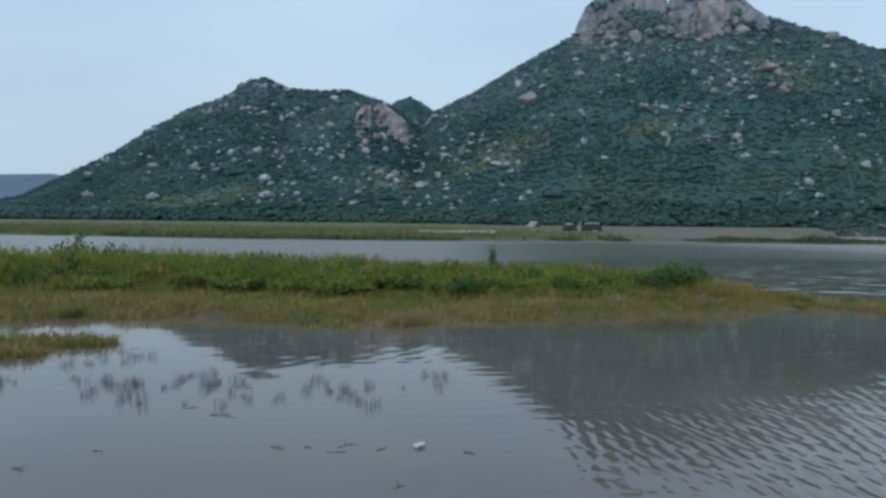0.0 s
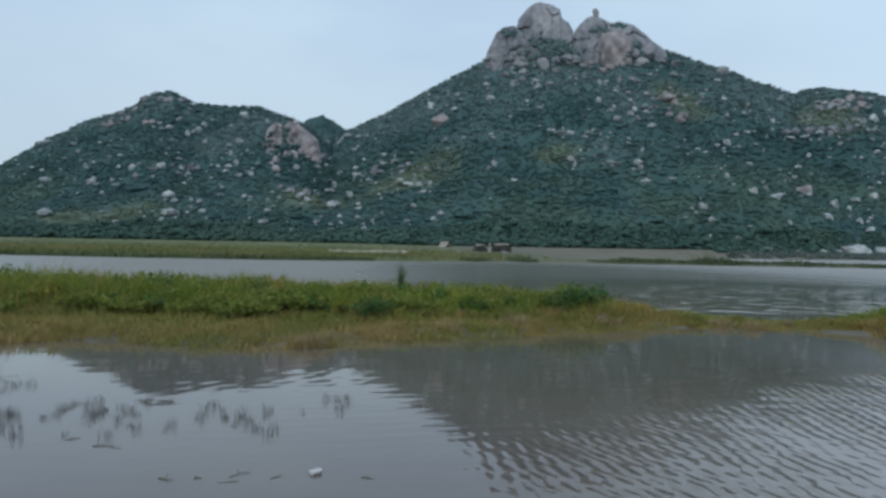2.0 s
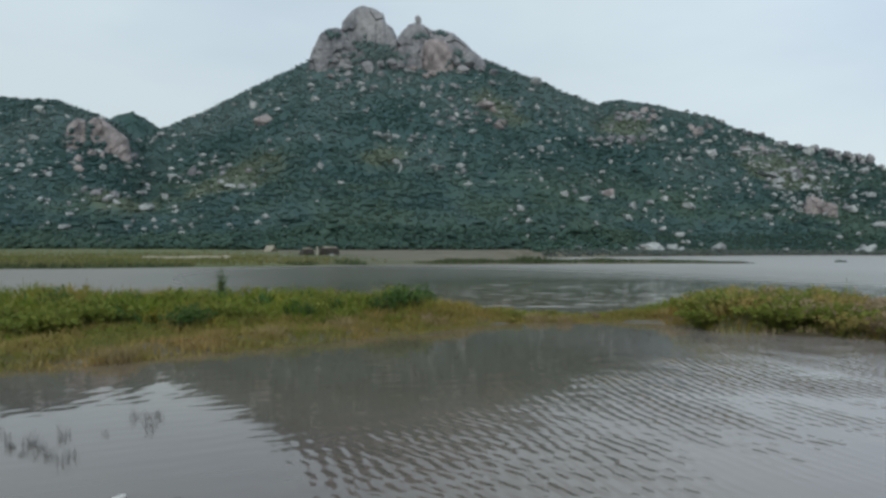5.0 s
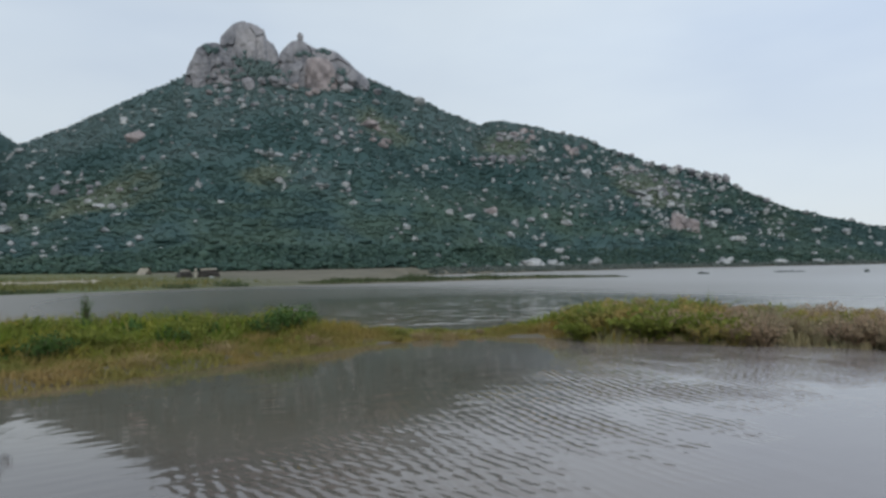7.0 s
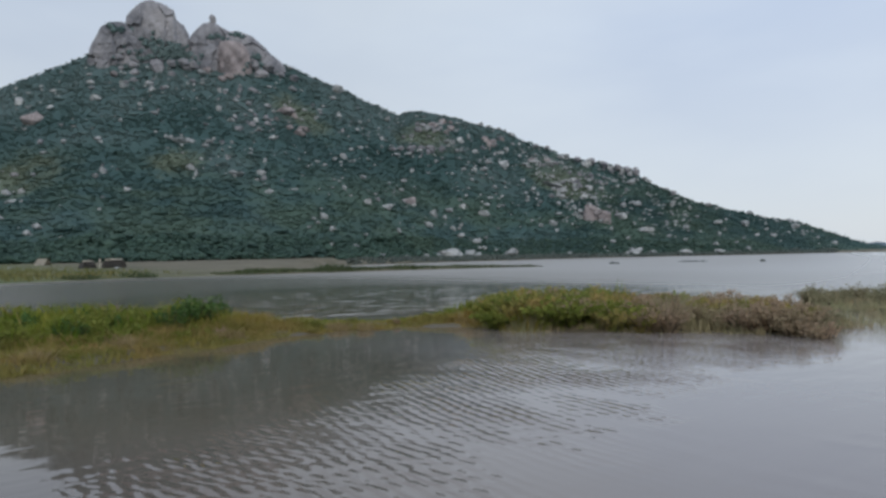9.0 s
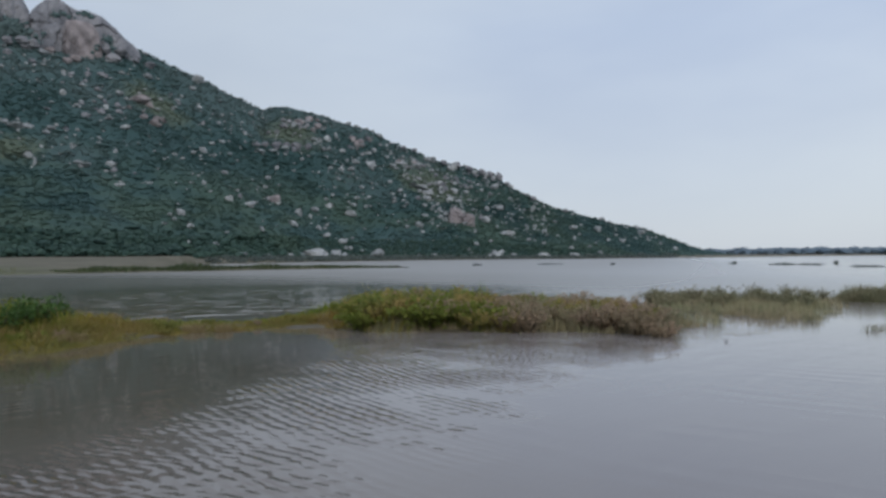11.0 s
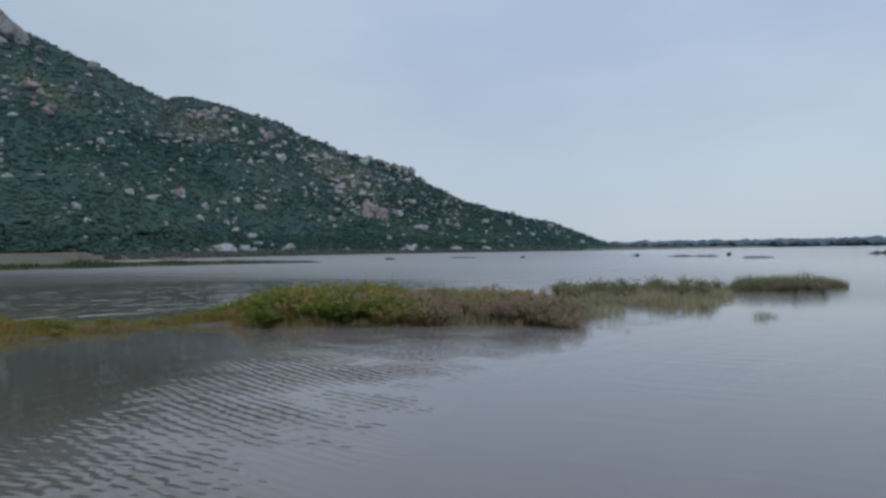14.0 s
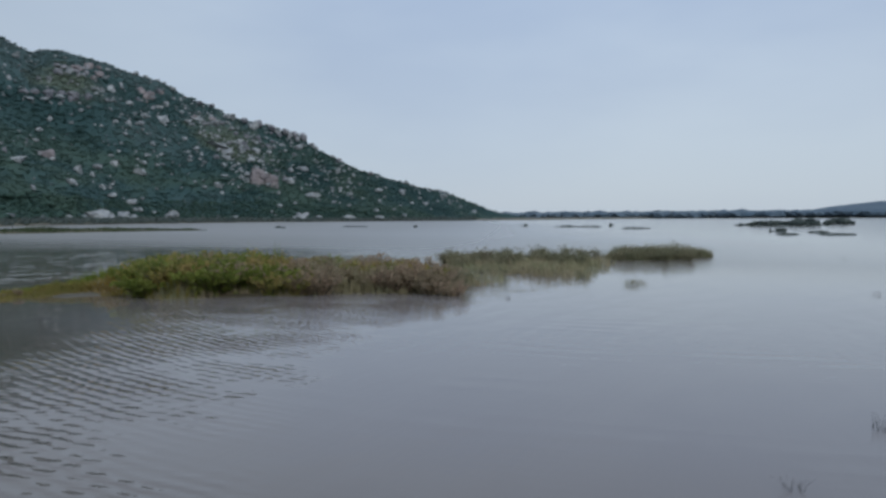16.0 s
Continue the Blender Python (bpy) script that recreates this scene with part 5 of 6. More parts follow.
# grass along the far bank
n = 40000
x = rng.uniform(-140, 46, n)
y = bank_line(x) + rng.gamma(1.3, 26, n)
keep = (rng.uniform(0, 1, n) < np.clip((34 - x) / 30, 0.0, 1)) & (ground_height(x, y) > 0.05)
x, y = x[keep], y[keep]
h = np.where(y < bank_line(x) + 8, 0.7, 0.5) * rng.uniform(0.4, 1.1, len(x)) * (1 + 0.4 * wobble(x, y, 12, 42))
tagged(blades("bank_grass", x, y, ground_height(x, y) - 0.03, h, M_BANKGRASS, 0.09, 0.6), "olive green rough grass on the far bank", "grass", kind="stuff")
n = 5000
x = rng.uniform(36, 92, n)
y = bank_line(x) + 2.2 + rng.normal(0, 0.9, n)
keep = ground_height(x, y) > -0.05
x, y = x[keep], y[keep]
h = np.interp(x, [36, 48, 60, 75, 92], [0.4, 1.0, 0.75, 0.55, 0.3]) * rng.uniform(0.4, 1.1, len(x)) * (1 + 0.5 * wobble(x, y, 9, 43))
tagged(blades("spit_grass", x, y, ground_height(x, y) - 0.03, h, M_SEDGE, 0.07, 0.6), "dark low grass on the narrow spit", "grass", kind="stuff")

n = 9000
x = rng.uniform(-135, 28, n)
y = bank_line(x) - 0.5 + rng.gamma(1.5, 1.7, n)
keep = (ground_height(x, y) > -0.05) & (wobble(x, y, 25, 47) > -0.25)
x, y = x[keep], y[keep]
h = 0.55 * rng.uniform(0.4, 1.1, len(x)) * (1 + 0.4 * wobble(x, y, 9, 48))
tagged(blades("bank_sedge", x, y, ground_height(x, y) - 0.03, h, M_SEDGE, 0.09, 0.6), "dark sedge fringe along the far bank", "grass", kind="stuff")

# bushes rooted in the cleft between the summit rocks
p = []
for b, e, sb, se, n in [(15.9, 15.3, 0.5, 0.35, 90), (16.6, 15.1, 0.3, 0.3, 50), (14.6, 15.6, 0.4, 0.3, 40), (12.3, 16.5, 0.5, 0.12, 16), (19.3, 16.5, 0.5, 0.12, 14), (20.6, 16.9, 0.35, 0.08, 10),
                        (22.0, 15.2, 0.35, 0.3, 16), (13.6, 14.8, 0.7, 0.3, 22), (17.6, 14.9, 0.3, 0.25, 14), (22.6, 14.4, 0.7, 0.25, 20), (-5.7, 8.6, 0.12, 0.5, 14), (-5.4, 7.2, 0.5, 0.2, 18), (-6.9, 7.6, 0.2, 0.4, 10)]:
    for _ in range(n):
        p.append(on_face(b + rng.normal(0, sb), e + rng.normal(0, se))[:])
p = np.array(p)
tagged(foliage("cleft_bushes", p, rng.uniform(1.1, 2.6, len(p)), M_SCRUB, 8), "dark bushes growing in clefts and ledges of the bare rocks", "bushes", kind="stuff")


# ---- leafy shrubs ----
def prism(bm, a, b, ra, rb, sides=5):
    """A tapered stick from a to b."""
    a, b = Vector(a), Vector(b)
    q = (b - a).to_track_quat("Z", "Y")
    ra_, rb_ = [], []
    for k in range(sides):
        c = Vector((math.cos(2 * math.pi * k / sides), math.sin(2 * math.pi * k / sides), 0))
        ra_.append(bm.verts.new(a + q @ (c * ra)))
        rb_.append(bm.verts.new(b + q @ (c * rb)))
    for k in range(sides):
        bm.faces.new((ra_[k], ra_[(k + 1) % sides], rb_[(k + 1) % sides], rb_[k]))
    bm.faces.new(rb_)
    bm.faces.new(ra_[::-1])


def leaf(bm, at, way, length, width):
    way = Vector(way).normalized()
    side = way.cross(Vector((rng.normal(), rng.normal(), rng.normal()))).normalized() * width
    at = Vector(at)
    mid = at + way * length * 0.5 + Vector((0, 0, length * 0.08))
    v = [bm.verts.new(q) for q in (at, mid + side, at + way * length, mid - side)]
    bm.faces.new((v[0], v[1], v[2]))
    bm.faces.new((v[0], v[2], v[3]))


def shrub(height, spread, stems, leaves, mat, seed_label, leaf_size=0.09):
    """A bushy plant: an Empty at its base with stems and leaves."""
    base = new("shrub")
    bs_, bl_ = bmesh.new(), bmesh.new()
    for _ in range(stems):
        a = rng.uniform(0, 2 * math.pi)
        reach = spread * math.sqrt(rng.uniform(0.02, 1)) * 0.5
        foot = Vector((0.12 * reach * math.cos(a), 0.12 * reach * math.sin(a), -0.05))
        top = Vector((reach * math.cos(a), reach * math.sin(a), height * rng.uniform(0.65, 1.0) * (1 - 0.35 * reach / max(spread * 0.5, 0.01))))
        mid = foot.lerp(top, 0.5) + Vector((0, 0, height * 0.08))
        prism(bs_, foot, mid, 0.012, 0.008)
        prism(bs_, mid, top, 0.008, 0.003)
        for _ in range(leaves):
            t = rng.uniform(0.12, 1.02)
            at = foot.lerp(mid, 2 * t) if t < 0.5 else mid.lerp(top, 2 * t - 1)
            way = Vector((rng.normal(), rng.normal(), rng.uniform(-0.1, 1.0)))
            leaf(bl_, at + way.normalized() * rng.uniform(0, 0.10), way, leaf_size * rng.uniform(0.6, 1.4), leaf_size * rng.uniform(0.2, 0.34))
    part("branchwork", bs_, M_STEM, base, "thin brown stems")
    part("foliage", bl_, mat, base)
    return tagged(base, seed_label, "shrub", "island shrubs")


kinds = [shrub(0.75, 1.3, 22, 34, M_LEAF, "bushy bright green marsh plant in the island grass", 0.14),
         shrub(0.65, 1.7, 26, 30, M_LEAF, "low spreading leafy green plant on the island", 0.15),
         shrub(0.85, 1.0, 18, 36, M_DARKLEAF, "dense dark green shrub standing above the grass"),
         shrub(1.5, 0.16, 12, 44, M_DARKLEAF, "tall narrow dark plant rising above the grass", 0.06),
         shrub(0.75, 1.2, 20, 30, M_MOUND, "bushy olive brown weed thicket on the wet mound", 0.10),
         shrub(0.75, 1.2, 24, 34, M_TAN, "puffy tan brown weed thicket at the mound's wet end", 0.075)]
spots = [(3, 1.7, 24.0, 1.12), (2, 6.6, 19.6, 1.29), (2, 7.1, 20.1, 1.24), (1, 1.2, 19.0, 1.08), (2, 0.7, 19.6, 0.81), (1, 1.8, 19.8, 1.08), (2, -1.7, 20.3, 0.87),
         (0, 0.2, 21.2, 1.15), (1, -2.6, 17.9, 1.03), (0, -3.5, 18.9, 0.98), (0, -2.1, 19.5, 1.09), (1, -5.6, 18.8, 0.98), (0, 3.5, 19.3, 1.08), (1, 4.2, 19.9, 1.13),
         (0, 5.2, 20.2, 0.97), (2, -2.9, 22.5, 1.15), (2, -13.9, 26.5, 1.81), (2, -12.7, 27.4, 1.70), (2, -14.7, 27.9, 1.76)]
# dark clumps that stand out of the green: bearing, distance, size
for b, d, q in [(-7.2, 20.8, 0.8), (-3.2, 18.6, 0.9), (1.4, 17.9, 0.85), (2.6, 18.2, 0.95), (16.6, 19.8, 1.0), (17.4, 20.4, 1.1), (18.4, 21.0, 1.0), (-18, 22.6, 0.85)]:
    spots.append((2, *(float(v) for v in polar(b, d)), q))
used = set()


def plant(k, x, y, s):
    z = float(island_height(np.array(x), np.array(y)))
    m = Matrix.LocRotScale((x, y, z), Euler((0, 0, rng.uniform(0, 6.28))), Vector((s, s, s * rng.uniform(0.85, 1.1))))
    if k in used:
        ob = copy_thing(kinds[k], m)
        ob.matrix_basis = m
        return ob
    used.add(k)
    kinds[k].matrix_basis = m
    return kinds[k]


for k, x, y, s in spots:
    plant(k, x, y, s)
gx, gy, gs, gb = island_places(52, -36, 19, 0.3, 0.85)
for x, y, b in zip(gx, gy, gb):
    plant(int(rng.choice([0, 0, 1, 1, 1, 2])), float(x), float(y), float(rng.uniform(0.7, 1.12)))
gx, gy, gs, gb = island_places(74, 40.2, 51.5, 0.04, 0.9)
for x, y, b in zip(gx, gy, gb):
    plant(int(rng.choice([0, 1, 4, 4] if b < 44.5 else [1, 4, 4, 4, 5])), float(x), float(y), float(rng.uniform(0.9, 1.4)) * float(np.interp(b, [40, 43, 49.5, 52], [0.6, 1, 1, 0.85])))
gx, gy, gs, gb = island_places(66, 49.5, 64.5, 0.02, 0.9)
for x, y in zip(gx, gy):
    plant(int(rng.choice([4, 5, 5, 5, 5])), float(x), float(y), float(rng.uniform(0.85, 1.2)))
gx, gy, gs, gb = island_places(10, 20, 36, 0.1, 0.8)
for x, y in zip(gx, gy):
    plant(int(rng.choice([4, 5])), float(x), float(y), float(rng.uniform(0.25, 0.45)))

for _ in range(8):
    plant(5, *(float(v) for v in polar(rng.uniform(60.5, 65), rng.uniform(18.4, 21.5))), float(rng.uniform(0.6, 0.95)))

# bushy grey-green weeds that stand in the shallows past the mound
weed = shrub(0.75, 1.0, 15, 24, M_WEED, "straggling grey-green weed standing in shallow water", 0.085)
kinds.append(weed)
for b0, b1, d0, d1, n, s0, s1 in [(64.5, 66.5, 19.5, 22, 5, 0.5, 0.8), (63.5, 67, 28, 33, 8, 0.7, 1.15), (66, 75, 23, 29, 8, 0.35, 0.75), (64.5, 76.2, 29.5, 36.5, 34, 0.5, 1.2), (77.6, 82.8, 33.5, 36, 15, 0.6, 1.2)]:
    for _ in range(n):
        x, y = polar(rng.uniform(b0, b1), rng.uniform(d0, d1))
        m = Matrix.LocRotScale((x, y, -0.06), Euler((0, 0, rng.uniform(0, 6.28))), Vector((1, 1, 1)) * rng.uniform(s0, s1))
        if 6 in used:
            copy_thing(weed, m).matrix_basis = m
        else:
            used.add(6)
            weed.matrix_basis = m

# ---- tufts, reed clumps and floating weeds ----
def clump(name, count, radius, height, mat, label, group, lean=0.5, width=0.011):
    r = radius * np.sqrt(rng.uniform(0, 1, count))
    a = rng.uniform(0, 2 * np.pi, count)
    h = height * rng.uniform(0.45, 1.05, count) * (1 - 0.35 * r / radius)
    ob = blades(name, r * np.cos(a), r * np.sin(a), np.full(count, -0.08), h + 0.08, mat, width, lean)
    # the sunken root mat that the blades grow from
    bm_ = bmesh.new()
    bm_.from_mesh(ob.data)
    bmesh.ops.create_circle(bm_, cap_ends=True, radius=radius * 1.02, segments=14, matrix=Matrix.Translation((0, 0, -0.075)))
    bm_.to_mesh(ob.data)
    bm_.free()
    return tagged(ob, label, name.replace("_", " ").split()[0], group)


def set_down(prototypes, places, s0=0.75, s1=1.25, z=0.0):
    """Stand the prototypes and copies of them at the places."""
    fresh = list(prototypes)
    for x, y in places:
        s = rng.uniform(s0, s1)
        m = Matrix.LocRotScale((x, y, z), Euler((0, 0, rng.uniform(0, 6.28))), Vector((s, s, s * rng.uniform(0.8, 1.2))))
        if fresh:
            fresh.pop(0).matrix_basis = m
        else:
            copy_thing(prototypes[rng.integers(len(prototypes))], m).matrix_basis = m


reeds = [clump("reed_clump", 95, 0.65, 0.45, M_REED, "sparse olive reed clump standing in shallow water", "reed clumps", 0.55, 0.010) for _ in range(4)]
places = []
for b0, b1, d0, d1, n in [(60.5, 65, 18.5, 20.5, 3), (64, 68.5, 20, 24, 9), (67, 75, 23.5, 27, 12), (65, 76, 32, 37, 12), (67, 75, 25, 31, 10), (65, 76.5, 27, 34, 34)]:
    for _ in range(n):
        places.append(polar(rng.uniform(b0, b1), rng.uniform(d0, d1)))
set_down(reeds, places, 0.55, 1.35)
tip = [clump("reed_clump", 260, 0.95, 0.95, M_WEED, "dense grey-green reed clump on the low spit", "reed clumps", 0.5, 0.016) for _ in range(3)]
places = []
for _ in range(36):
    t = rng.uniform(0, 1)
    b, d = 76.9 + 6.9 * t, 34.0 + 3.6 * t + rng.normal(0, 0.9 * (1 - 0.8 * abs(2 * t - 1)))
    places.append(polar(b, d))
set_down(tip, places, 0.4, 0.95)

sprigs = [clump("sprig", n, 0.10, 0.24, M_SPRIG, "thin weed sprig poking out of still water", "water weeds", 0.35, 0.003) for n in (20, 24, 28, 22)]
places = []
for cx, cy, n in [(-4.38, 8.54, 7), (-3.75, 8.53, 9), (-3.23, 8.69, 8), (-2.86, 8.84, 12), (-2.39, 8.52, 6), (-1.76, 8.08, 4), (-1.41, 8.62, 6), (-0.93, 7.86, 5), (-0.80, 8.61, 6), (-0.21, 9.31, 5), (-4.87, 9.85, 6), (-4.51, 10.39, 5), (-2.17, 7.66, 3), (-5.43, 8.78, 5), (-3.32, 7.88, 4), (-0.10, 8.72, 3)]:
    places += [(cx + rng.normal(0, 0.22), cy + rng.normal(0, 0.22)) for _ in range(n)]
places += [(6.25, 0.0), (8.2, -0.7), (21.1, -1.8), (37.5, -1.9), (16.7, 6.3), (20.8, 6.3)]
set_down(sprigs, places, 0.35, 0.9)
sedge = [clump("weed_tuft", 60, 0.34, 0.5, M_WEED, "airy grey weed tuft standing alone in the water", "water weeds", 0.8, 0.007) for _ in range(2)]
set_down(sedge, [(21.7, 4.1), (21.5, 4.3)], 0.55, 0.75)

dead = [clump("dead_tuft", 220, 0.34, 0.42, M_STRAW, "dead tan grass tuft at the island's wet edge", "dead tufts", 0.8, 0.012) for _ in range(3)]
set_down(dead, [(4.2, 17.2), (4.2, 18.1), (-0.7, 14.2), (3.0, 17.9), (6.8, 17.8), (-0.8, 20.7), (-2.0, 21.7), (-1.7, 20.7), (-2.2, 22.2), (2.3, 16.4), (-0.5, 17.2), (4.3, 17.3), (4.0, 18.2), (9.9, 19.7), (10.0, 18.0), (10.1, 21.0), (10.5, 17.4), (10.2, 23.7)], 0.6, 1.15, 0.02)

# the small tussock bank in front of the island
for cx, cy, rx, ry, n in [(-6.45, 11.53, 1.20, 0.45, 1500), (-6.75, 10.44, 0.90, 0.35, 900)]:
    r, a = np.sqrt(rng.uniform(0, 1, n)), rng.uniform(0, 2 * np.pi, n)
    x, y = cx + rx * r * np.cos(a), cy + ry * r * np.sin(a)
    tagged(blades("grass_tussock", x, y, np.full(n, -0.05), rng.uniform(0.06, 0.26, n), M_DRY, 0.012, 0.8), "flattened yellow-green tussock half drowned in water", "grass")


# twigs and scraps afloat near the bank
def twig(x, y, length, turn):
    """A kinked wet stick with a side shoot, half sunk."""
    bm_ = bmesh.new()
    at, a = Vector((x - length / 2 * math.cos(turn), y - length / 2 * math.sin(turn), 0.0)), turn
    for k in range(4):
        a += rng.normal(0, 0.45)
        to = at + Vector((math.cos(a), math.sin(a), 0)) * length * rng.uniform(0.18, 0.34)
        to.z = rng.uniform(-0.004, 0.014)
        prism(bm_, at, to, 0.006 - 0.001 * k, 0.005 - 0.001 * k)
        if k == 1:
            prism(bm_, to, to + Vector((math.cos(a + 1.0), math.sin(a + 1.0), 0)) * length * rng.uniform(0.15, 0.3) + Vector((0, 0, rng.uniform(0, 0.05))), 0.004, 0.002)
        at = to
    return tagged(part("twig", bm_, M_STEM), "dark wet twig floating on the calm water", "twig", "floating twigs")


for x, y, l, a in [(-1.46, 6.29, 0.10, 0.2), (-1.18, 6.27, 0.12, 0.1), (-0.84, 6.32, 0.20, 0.5), (-0.92, 6.11, 0.14, -0.3), (-2.99, 6.13, 0.16, 0.4), (-2.48, 9.27, 0.10, 0.1), (-2.27, 7.34, 0.22, 0.15), (-3.40, 5.66, 0.12, 0), (-0.51, 6.21, 0.09, 0.3), (0.26, 6.16, 0.12, -0.2), (-0.31, 5.32, 0.10, 0.2), (-2.69, 7.56, 0.12, 0), (-4.84, 10.94, 0.60, 0.1), (-6.57, 12.20, 0.70, 0.05)]:
    twig(x, y, l * rng.uniform(0.7, 1.5), a)
M_FOAM, n_, l_, b_ = material("dirty_white_foam", 0.8)
c_ = ramp(n_, [(0.35, (0.36, 0.36, 0.36)), (0.6, (0.55, 0.55, 0.55))])
l_.new(noisy(n_, l_, 18).outputs["Fac"], c_.inputs["Fac"])
l_.new(c_.outputs["Color"], b_.inputs["Base Color"])
me = boulder_mesh(77, 3, 0.3)
me.materials.append(M_FOAM)
scrap = tagged(new("foam_scrap", me), "dirty white scrap of foam floating in the shallows", "litter")
scrap.matrix_world = Matrix.LocRotScale((-0.21, 6.32, 0.015), Euler((0, 0, 0.3)), Vector((0.075, 0.05, 0.035)))


# ---- low islets far out on the lake ----
def islet(x, y, length, depth, height, turn, mat, label):
    base = new("islet")
    base.matrix_basis = pose(x, y, 0, 0, 0, turn)
    bm_ = bmesh.new()
    bmesh.ops.create_uvsphere(bm_, u_segments=24, v_segments=8, radius=1)
    for v in bm_.verts:
        v.co = Vector((v.co.x * length / 2, v.co.y * depth / 2, v.co.z * 0.18)) * (1 + 0.12 * noise.noise(v.co * 2))
    part("mud", bm_, M_ISLET, base, "low dark mud")
    n = int(max(12, length * 5))
    px, py = rng.uniform(-0.5, 0.5, n) * length, rng.normal(0, 0.22, n) * depth
    taper = np.clip(1.15 - (2 * np.abs(px) / length) ** 2, 0.25, 1)
    sz = height * 0.5 * taper * rng.uniform(0.35, 0.75, n)
    ob = tagged(strew("scrub", np.stack([px, py, 0.1 + sz * 0.8], -1), sz, mat, (1.3, 1.3, 1.0), 0.4), kind="stuff")
    ob.parent = base
    return tagged(base, label, "islet", "lake islets")


for x, y, l, d, h, label in [(166, 2.9, 19, 6, 1.6, "long low islet covered in dark reeds"), (173, -1.6, 6, 4, 2.7, "dark bushy hump beside the reed islet"), (200, -9.2, 7, 5, 2.4, "small dark islet with bushes"), (102.9, 2.3, 2.2, 1.5, 0.9, "tiny dark tuft of an islet"),
                             (85, 0.9, 2.4, 1.0, 0.25, "low dark strip of floating weed"), (97, -2.4, 2.4, 1.0, 0.4, "low dark strip of floating weed"), (86, -3.8, 3.8, 1.0, 0.25, "low dark strip of floating weed"),
                             (118, 97.3, 2.4, 1.5, 0.6, "low dark strip of floating weed"), (136, 90.5, 6, 1.5, 0.4, "low dark strip of floating weed"), (149, 54.3, 1.6, 1.2, 0.8, "dark rounded rock-like islet"),
                             (140, 42, 5, 1.5, 0.5, "low dark strip of floating weed"), (141, 37.5, 5, 1.5, 0.4, "low dark strip of floating weed"), (158, 37.2, 0.9, 0.8, 0.8, "tiny dark tuft of an islet"), (123, 24.6, 5, 1.3, 0.3, "low dark strip of floating weed"),
                             (131, 72, 0.9, 0.8, 0.6, "tiny dark tuft of an islet")]:
    islet(x, y, l, d, h, -math.degrees(math.atan2(x, y)), M_ISLET, label)


# ---- shelters on the far bank ----
M_THATCH, n_, l_, b_ = material("pale_thatch", 0.95)
c_ = ramp(n_, [(0.3, (0.36, 0.34, 0.29)), (0.7, (0.55, 0.52, 0.45))])
l_.new(noisy(n_, l_, 3.0, 4, stretch=(4, 4, 0.6)).outputs["Fac"], c_.inputs["Fac"])
l_.new(c_.outputs["Color"], b_.inputs["Base Color"])
M_WALL, n_, l_, b_ = material("dark_mud_wall", 0.95)
c_ = ramp(n_, [(0.3, (0.042, 0.042, 0.04)), (0.7, (0.085, 0.08, 0.074))])
l_.new(noisy(n_, l_, 2.0, 4).outputs["Fac"], c_.inputs["Fac"])
l_.new(c_.outputs["Color"], b_.inputs["Base Color"])


def arch(bm, width, depth, height, thick, a0, a1, bulge=0.95):
    """A piece of a rounded vault between two angles, with its thickness."""
    n, grid = 12, []
    for y_ in (-depth / 2, -depth / 6, depth / 6, depth / 2):
        for k in range(n + 1):
            a = a0 + (a1 - a0) * k / n
            c, s_ = math.cos(a), math.sin(a)
            r = 1 + 0.03 * rng.normal()
            grid.append(bm.verts.new((width / 2 * math.copysign(abs(c) ** bulge, c) * r, y_ * (1 - 0.4 * s_ ** 2), height * abs(s_) ** bulge * r)))
    for j in range(3):
        for k in range(n):
            q = j * (n + 1) + k
            bm.faces.new((grid[q], grid[q + 1], grid[q + n + 2], grid[q + n + 1]))
    bmesh.ops.solidify(bm, geom=bm.faces[:], thickness=thick)


def shelter(x, y, width, depth, height, turn, label):
    """A low rounded hut of dark matting with a ragged pale sheet over its top."""
    base = new("shelter")
    base.matrix_basis = pose(x, y, float(ground_height(np.array(x), np.array(y))) - 0.03, 0, 0, turn)
    bm_ = bmesh.new()
    arch(bm_, width, depth, height, 0.08, 0.0, math.pi)
    part("vault", bm_, M_WALL, base, "dark weathered matting")
    bm_ = bmesh.new()
    arch(bm_, width * 1.05, depth * 1.12, height * 1.1, 0.05, 1.15, math.pi - 0.95)
    part("cover", bm_, M_THATCH, base, "pale sheet over the top")
    for y_ in (-1, 1):
        bm_ = bmesh.new()
        rim = [bm_.verts.new((width * 0.46 * math.copysign(abs(math.cos(a)) ** 0.95, math.cos(a)), y_ * depth * (0.47 - 0.17 * math.sin(a) ** 2), height * 0.94 * abs(math.sin(a)) ** 0.95)) for a in [math.pi * k / 12 for k in range(13)]]
        bm_.faces.new(rim)
        bmesh.ops.solidify(bm_, geom=bm_.faces[:], thickness=0.06)
        part("end_wall", bm_, M_WALL, base)
    # a near-black block stands for the unlit opening of the hut
    bm_ = bmesh.new()
    bmesh.ops.create_cube(bm_, size=1, matrix=Matrix.LocRotScale((0.1 * width, -depth * 0.44, height * 0.3), None, Vector((0.55, 0.3, height * 0.6))))
    part("doorway", bm_, M_DOOR, base, "dark open doorway")
    return tagged(base, label, "hut", "bank shelters")


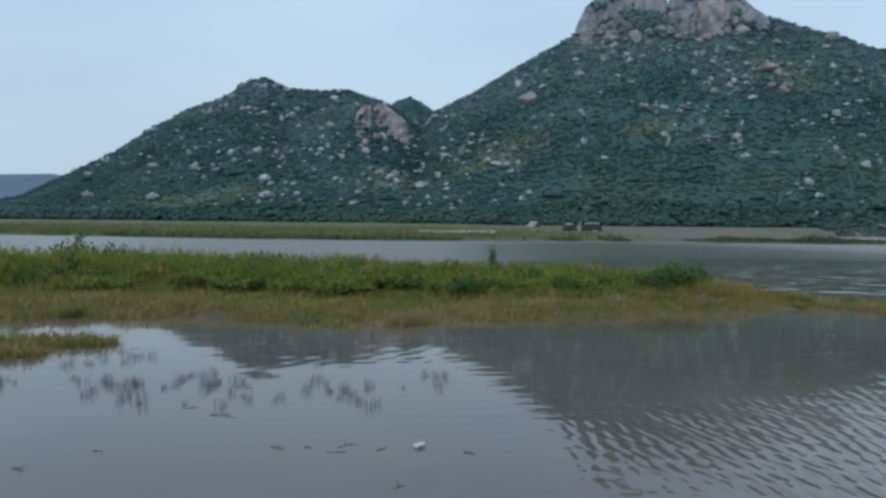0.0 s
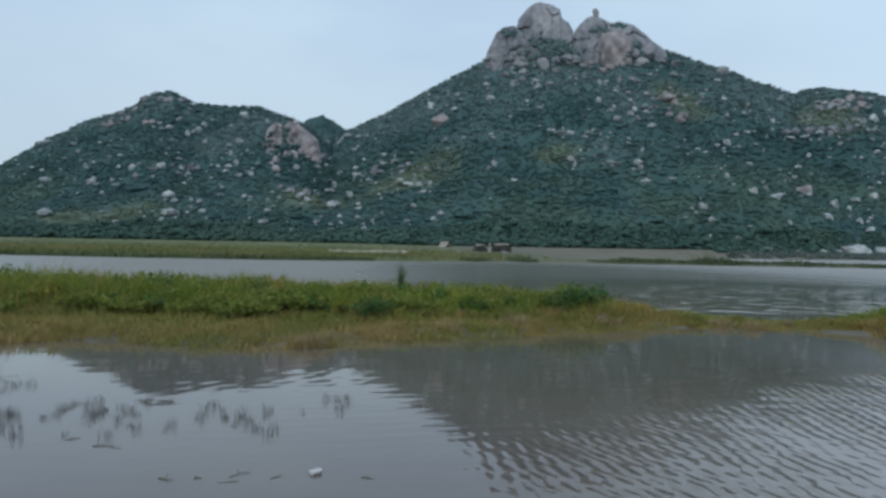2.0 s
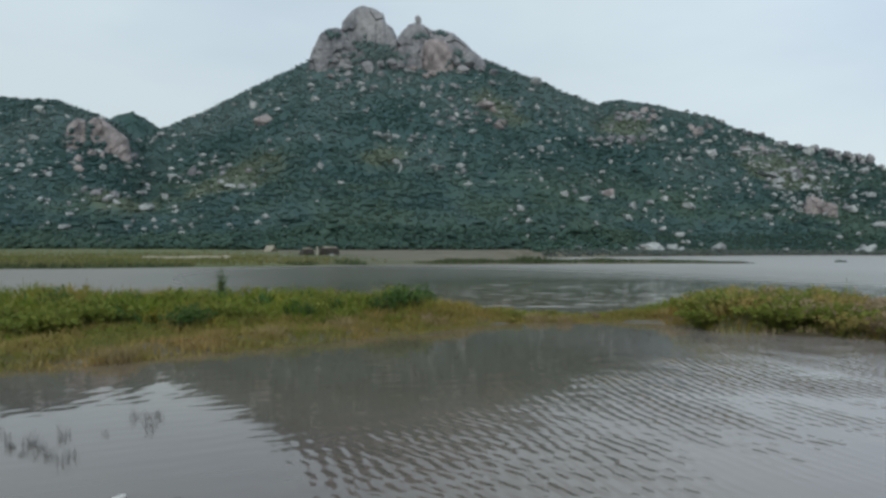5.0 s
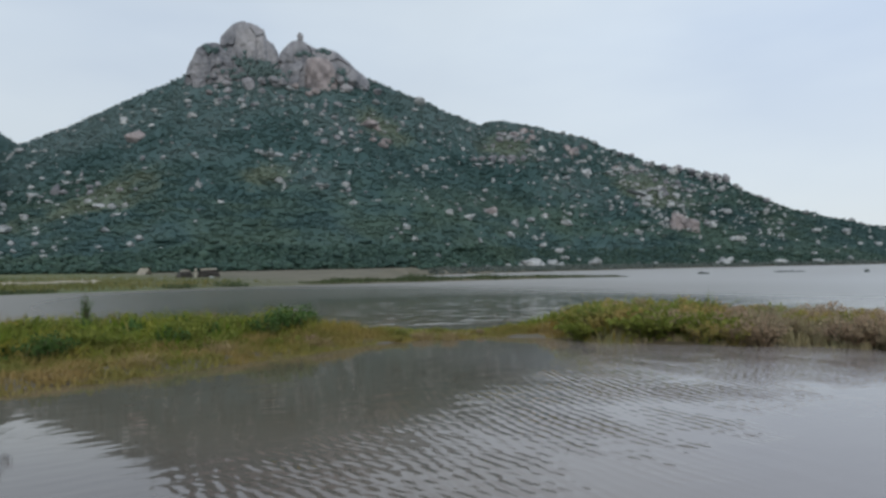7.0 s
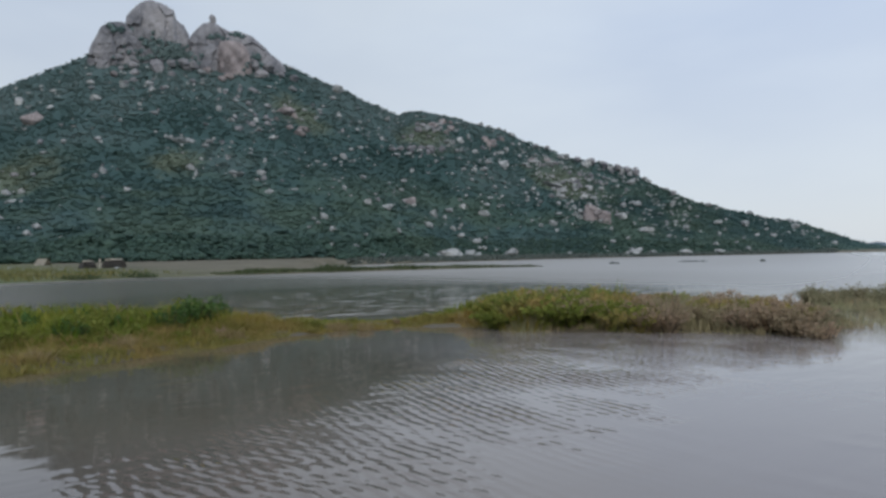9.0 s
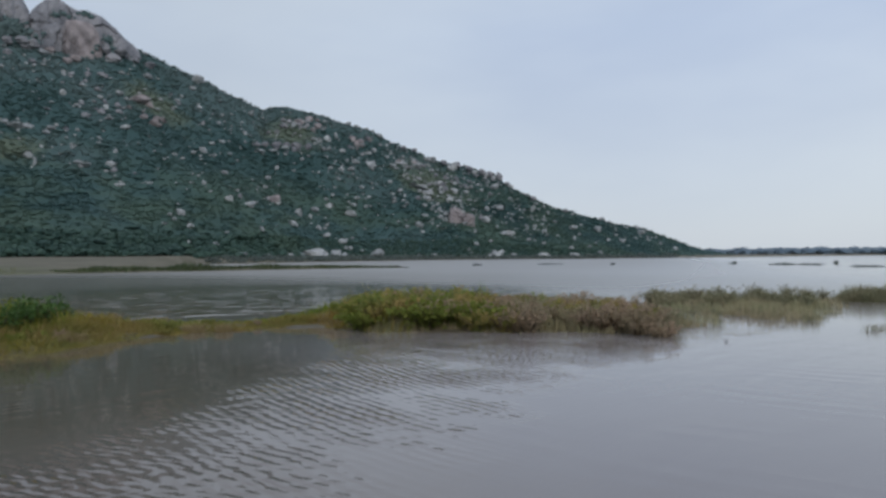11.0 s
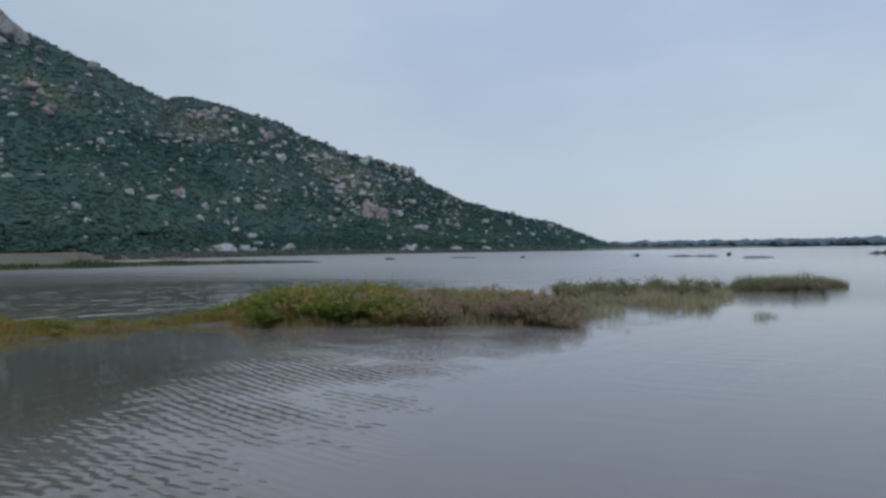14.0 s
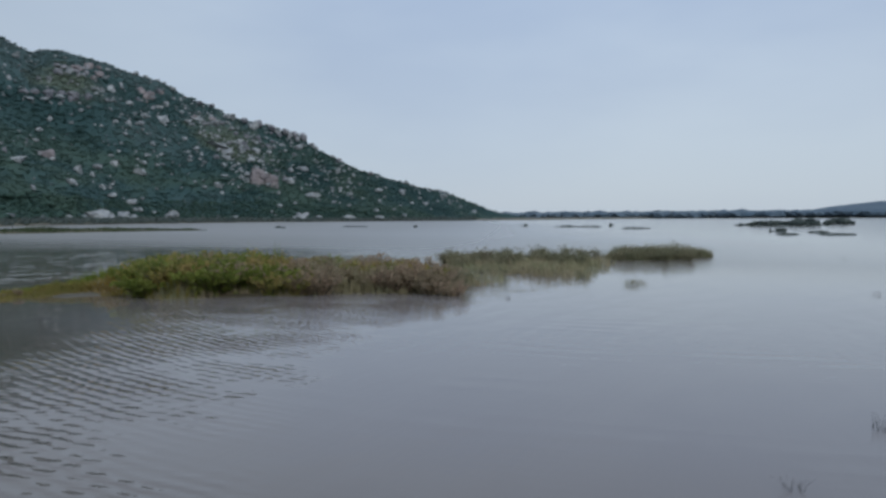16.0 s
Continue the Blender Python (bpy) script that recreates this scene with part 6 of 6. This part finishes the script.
M_DOOR, n_, l_, b_ = material("doorway_dark", 0.9)
c_ = ramp(n_, [(0.3, (0.02, 0.018, 0.015)), (0.7, (0.045, 0.038, 0.03))])
l_.new(noisy(n_, l_, 2.0, 4, stretch=(6, 6, 0.6)).outputs["Fac"], c_.inputs["Fac"])
l_.new(c_.outputs["Color"], b_.inputs["Base Color"])
x, y = polar(10.15, 169)
shelter(x, y, 2.4, 3.0, 1.55, 98, "small rounded dark hut with a pale cover on the bank")
x, y = polar(11.9, 169)
shelter(x, y, 2.8, 4.7, 1.8, 84, "wide rounded dark hut with a pale cover on the bank")
# the open tent beside them
x, y = polar(7.3, 235)
tent = new("tent")
tent.matrix_basis = pose(x, y, float(ground_height(np.array(x), np.array(y))), 0, 0, 42)
for s_ in (-1, 1):
    bm = bmesh.new()
    q = [bm.verts.new((sx * s_, y_, z_)) for y_ in (-1.7, 1.7) for sx, z_ in ((1.9, 0.0), (0.9, 0.85), (0.0, 2.0))]
    for a, b in ((0, 1), (1, 2)):
        bm.faces.new((q[a], q[b], q[b + 3], q[a + 3]))
    bmesh.ops.solidify(bm, geom=bm.faces[:], thickness=0.04)
    part("canvas", bm, M_THATCH, tent)
for y_ in (-1.6, 1.6):
    bm = bmesh.new()
    prism(bm, (0, y_, -0.1), (0, y_, 1.96), 0.04, 0.04, 6)
    part("pole", bm, M_STEM, tent)
tagged(tent, "pale open ridge tent pitched on the bank", "tent")
x, y = polar(10.95, 172)
z = float(ground_height(np.array(x), np.array(y)))
bm = bmesh.new()
prism(bm, (x, y, z - 0.2), (x + 0.05, y, z + 1.6), 0.12, 0.09, 8)
prism(bm, (x + 0.04, y, z + 1.5), (x + 0.05, y, z + 2.0), 0.22, 0.18, 8)
tagged(part("post", bm, M_THATCH), "pale weathered post between the huts", "post")
for b, d, w, h in [(12.1, 158, 1.6, 0.5), (5.2, 180, 1.4, 0.5), (8.6, 160, 1.0, 0.4)]:
    x, y = polar(b, d)
    boulder("bank_stone", Vector((x, y, float(ground_height(np.array(x), np.array(y))) + h * 0.2)), (w, w * 0.8, h), "pale", "pale stone lying on the grassy bank", "bank stones")
n = 1400
b, d = rng.uniform(-1.9, 4.2, n), rng.normal(127, 1.6, n)
x, y = polar(b, d)
tagged(blades("straw", x, y, ground_height(x, y) - 0.02, rng.uniform(0.3, 0.7, n), M_THATCH, 0.12, 1.0), "strip of pale dry straw along the bank", "straw", kind="stuff")


# ---- single trees on the far shore ----
def tree(height, spread):
    base = new("tree")
    bm_ = bmesh.new()
    prism(bm_, (0, 0, -0.5), (0.1, 0, height * 0.55), height * 0.04, height * 0.025, 7)
    for k in range(5):
        a = k * 1.26 + rng.uniform(-0.3, 0.3)
        prism(bm_, (0.1, 0, height * rng.uniform(0.4, 0.55)), (spread * 0.33 * math.cos(a), spread * 0.33 * math.sin(a), height * rng.uniform(0.7, 0.85)), height * 0.018, height * 0.006)
    part("trunk", bm_, M_STEM, base)
    n = 70
    r, a = np.sqrt(rng.uniform(0, 1, n)) * spread / 2, rng.uniform(0, 2 * np.pi, n)
    z = height * (0.72 + 0.2 * rng.uniform(-1, 1, n) * (1 - r / spread))
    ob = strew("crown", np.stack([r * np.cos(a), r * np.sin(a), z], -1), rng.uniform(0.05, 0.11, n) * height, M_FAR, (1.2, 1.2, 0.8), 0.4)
    ob.parent = base
    return tagged(base, "spreading dark tree on the far shore", "tree", "far shore trees")


protos = [tree(11, 10), tree(9.5, 13), tree(12.5, 11)]
fresh = list(protos)
for b in [68.4, 69.6, 70.6, 71.1, 72.4, 73.7, 74.9, 76.0, 77.9, 80.2, 81.4, 83.8, 86.3, 88.9]:
    x, y = polar(b, rng.uniform(975, 1000))
    s = rng.uniform(0.72, 1.08)
    m = Matrix.LocRotScale((x, y, 0.8), Euler((0, 0, rng.uniform(0, 6.28))), Vector((s, s, s)))
    ob = fresh.pop(0) if fresh else copy_thing(protos[rng.integers(3)], m)
    ob.matrix_basis = m
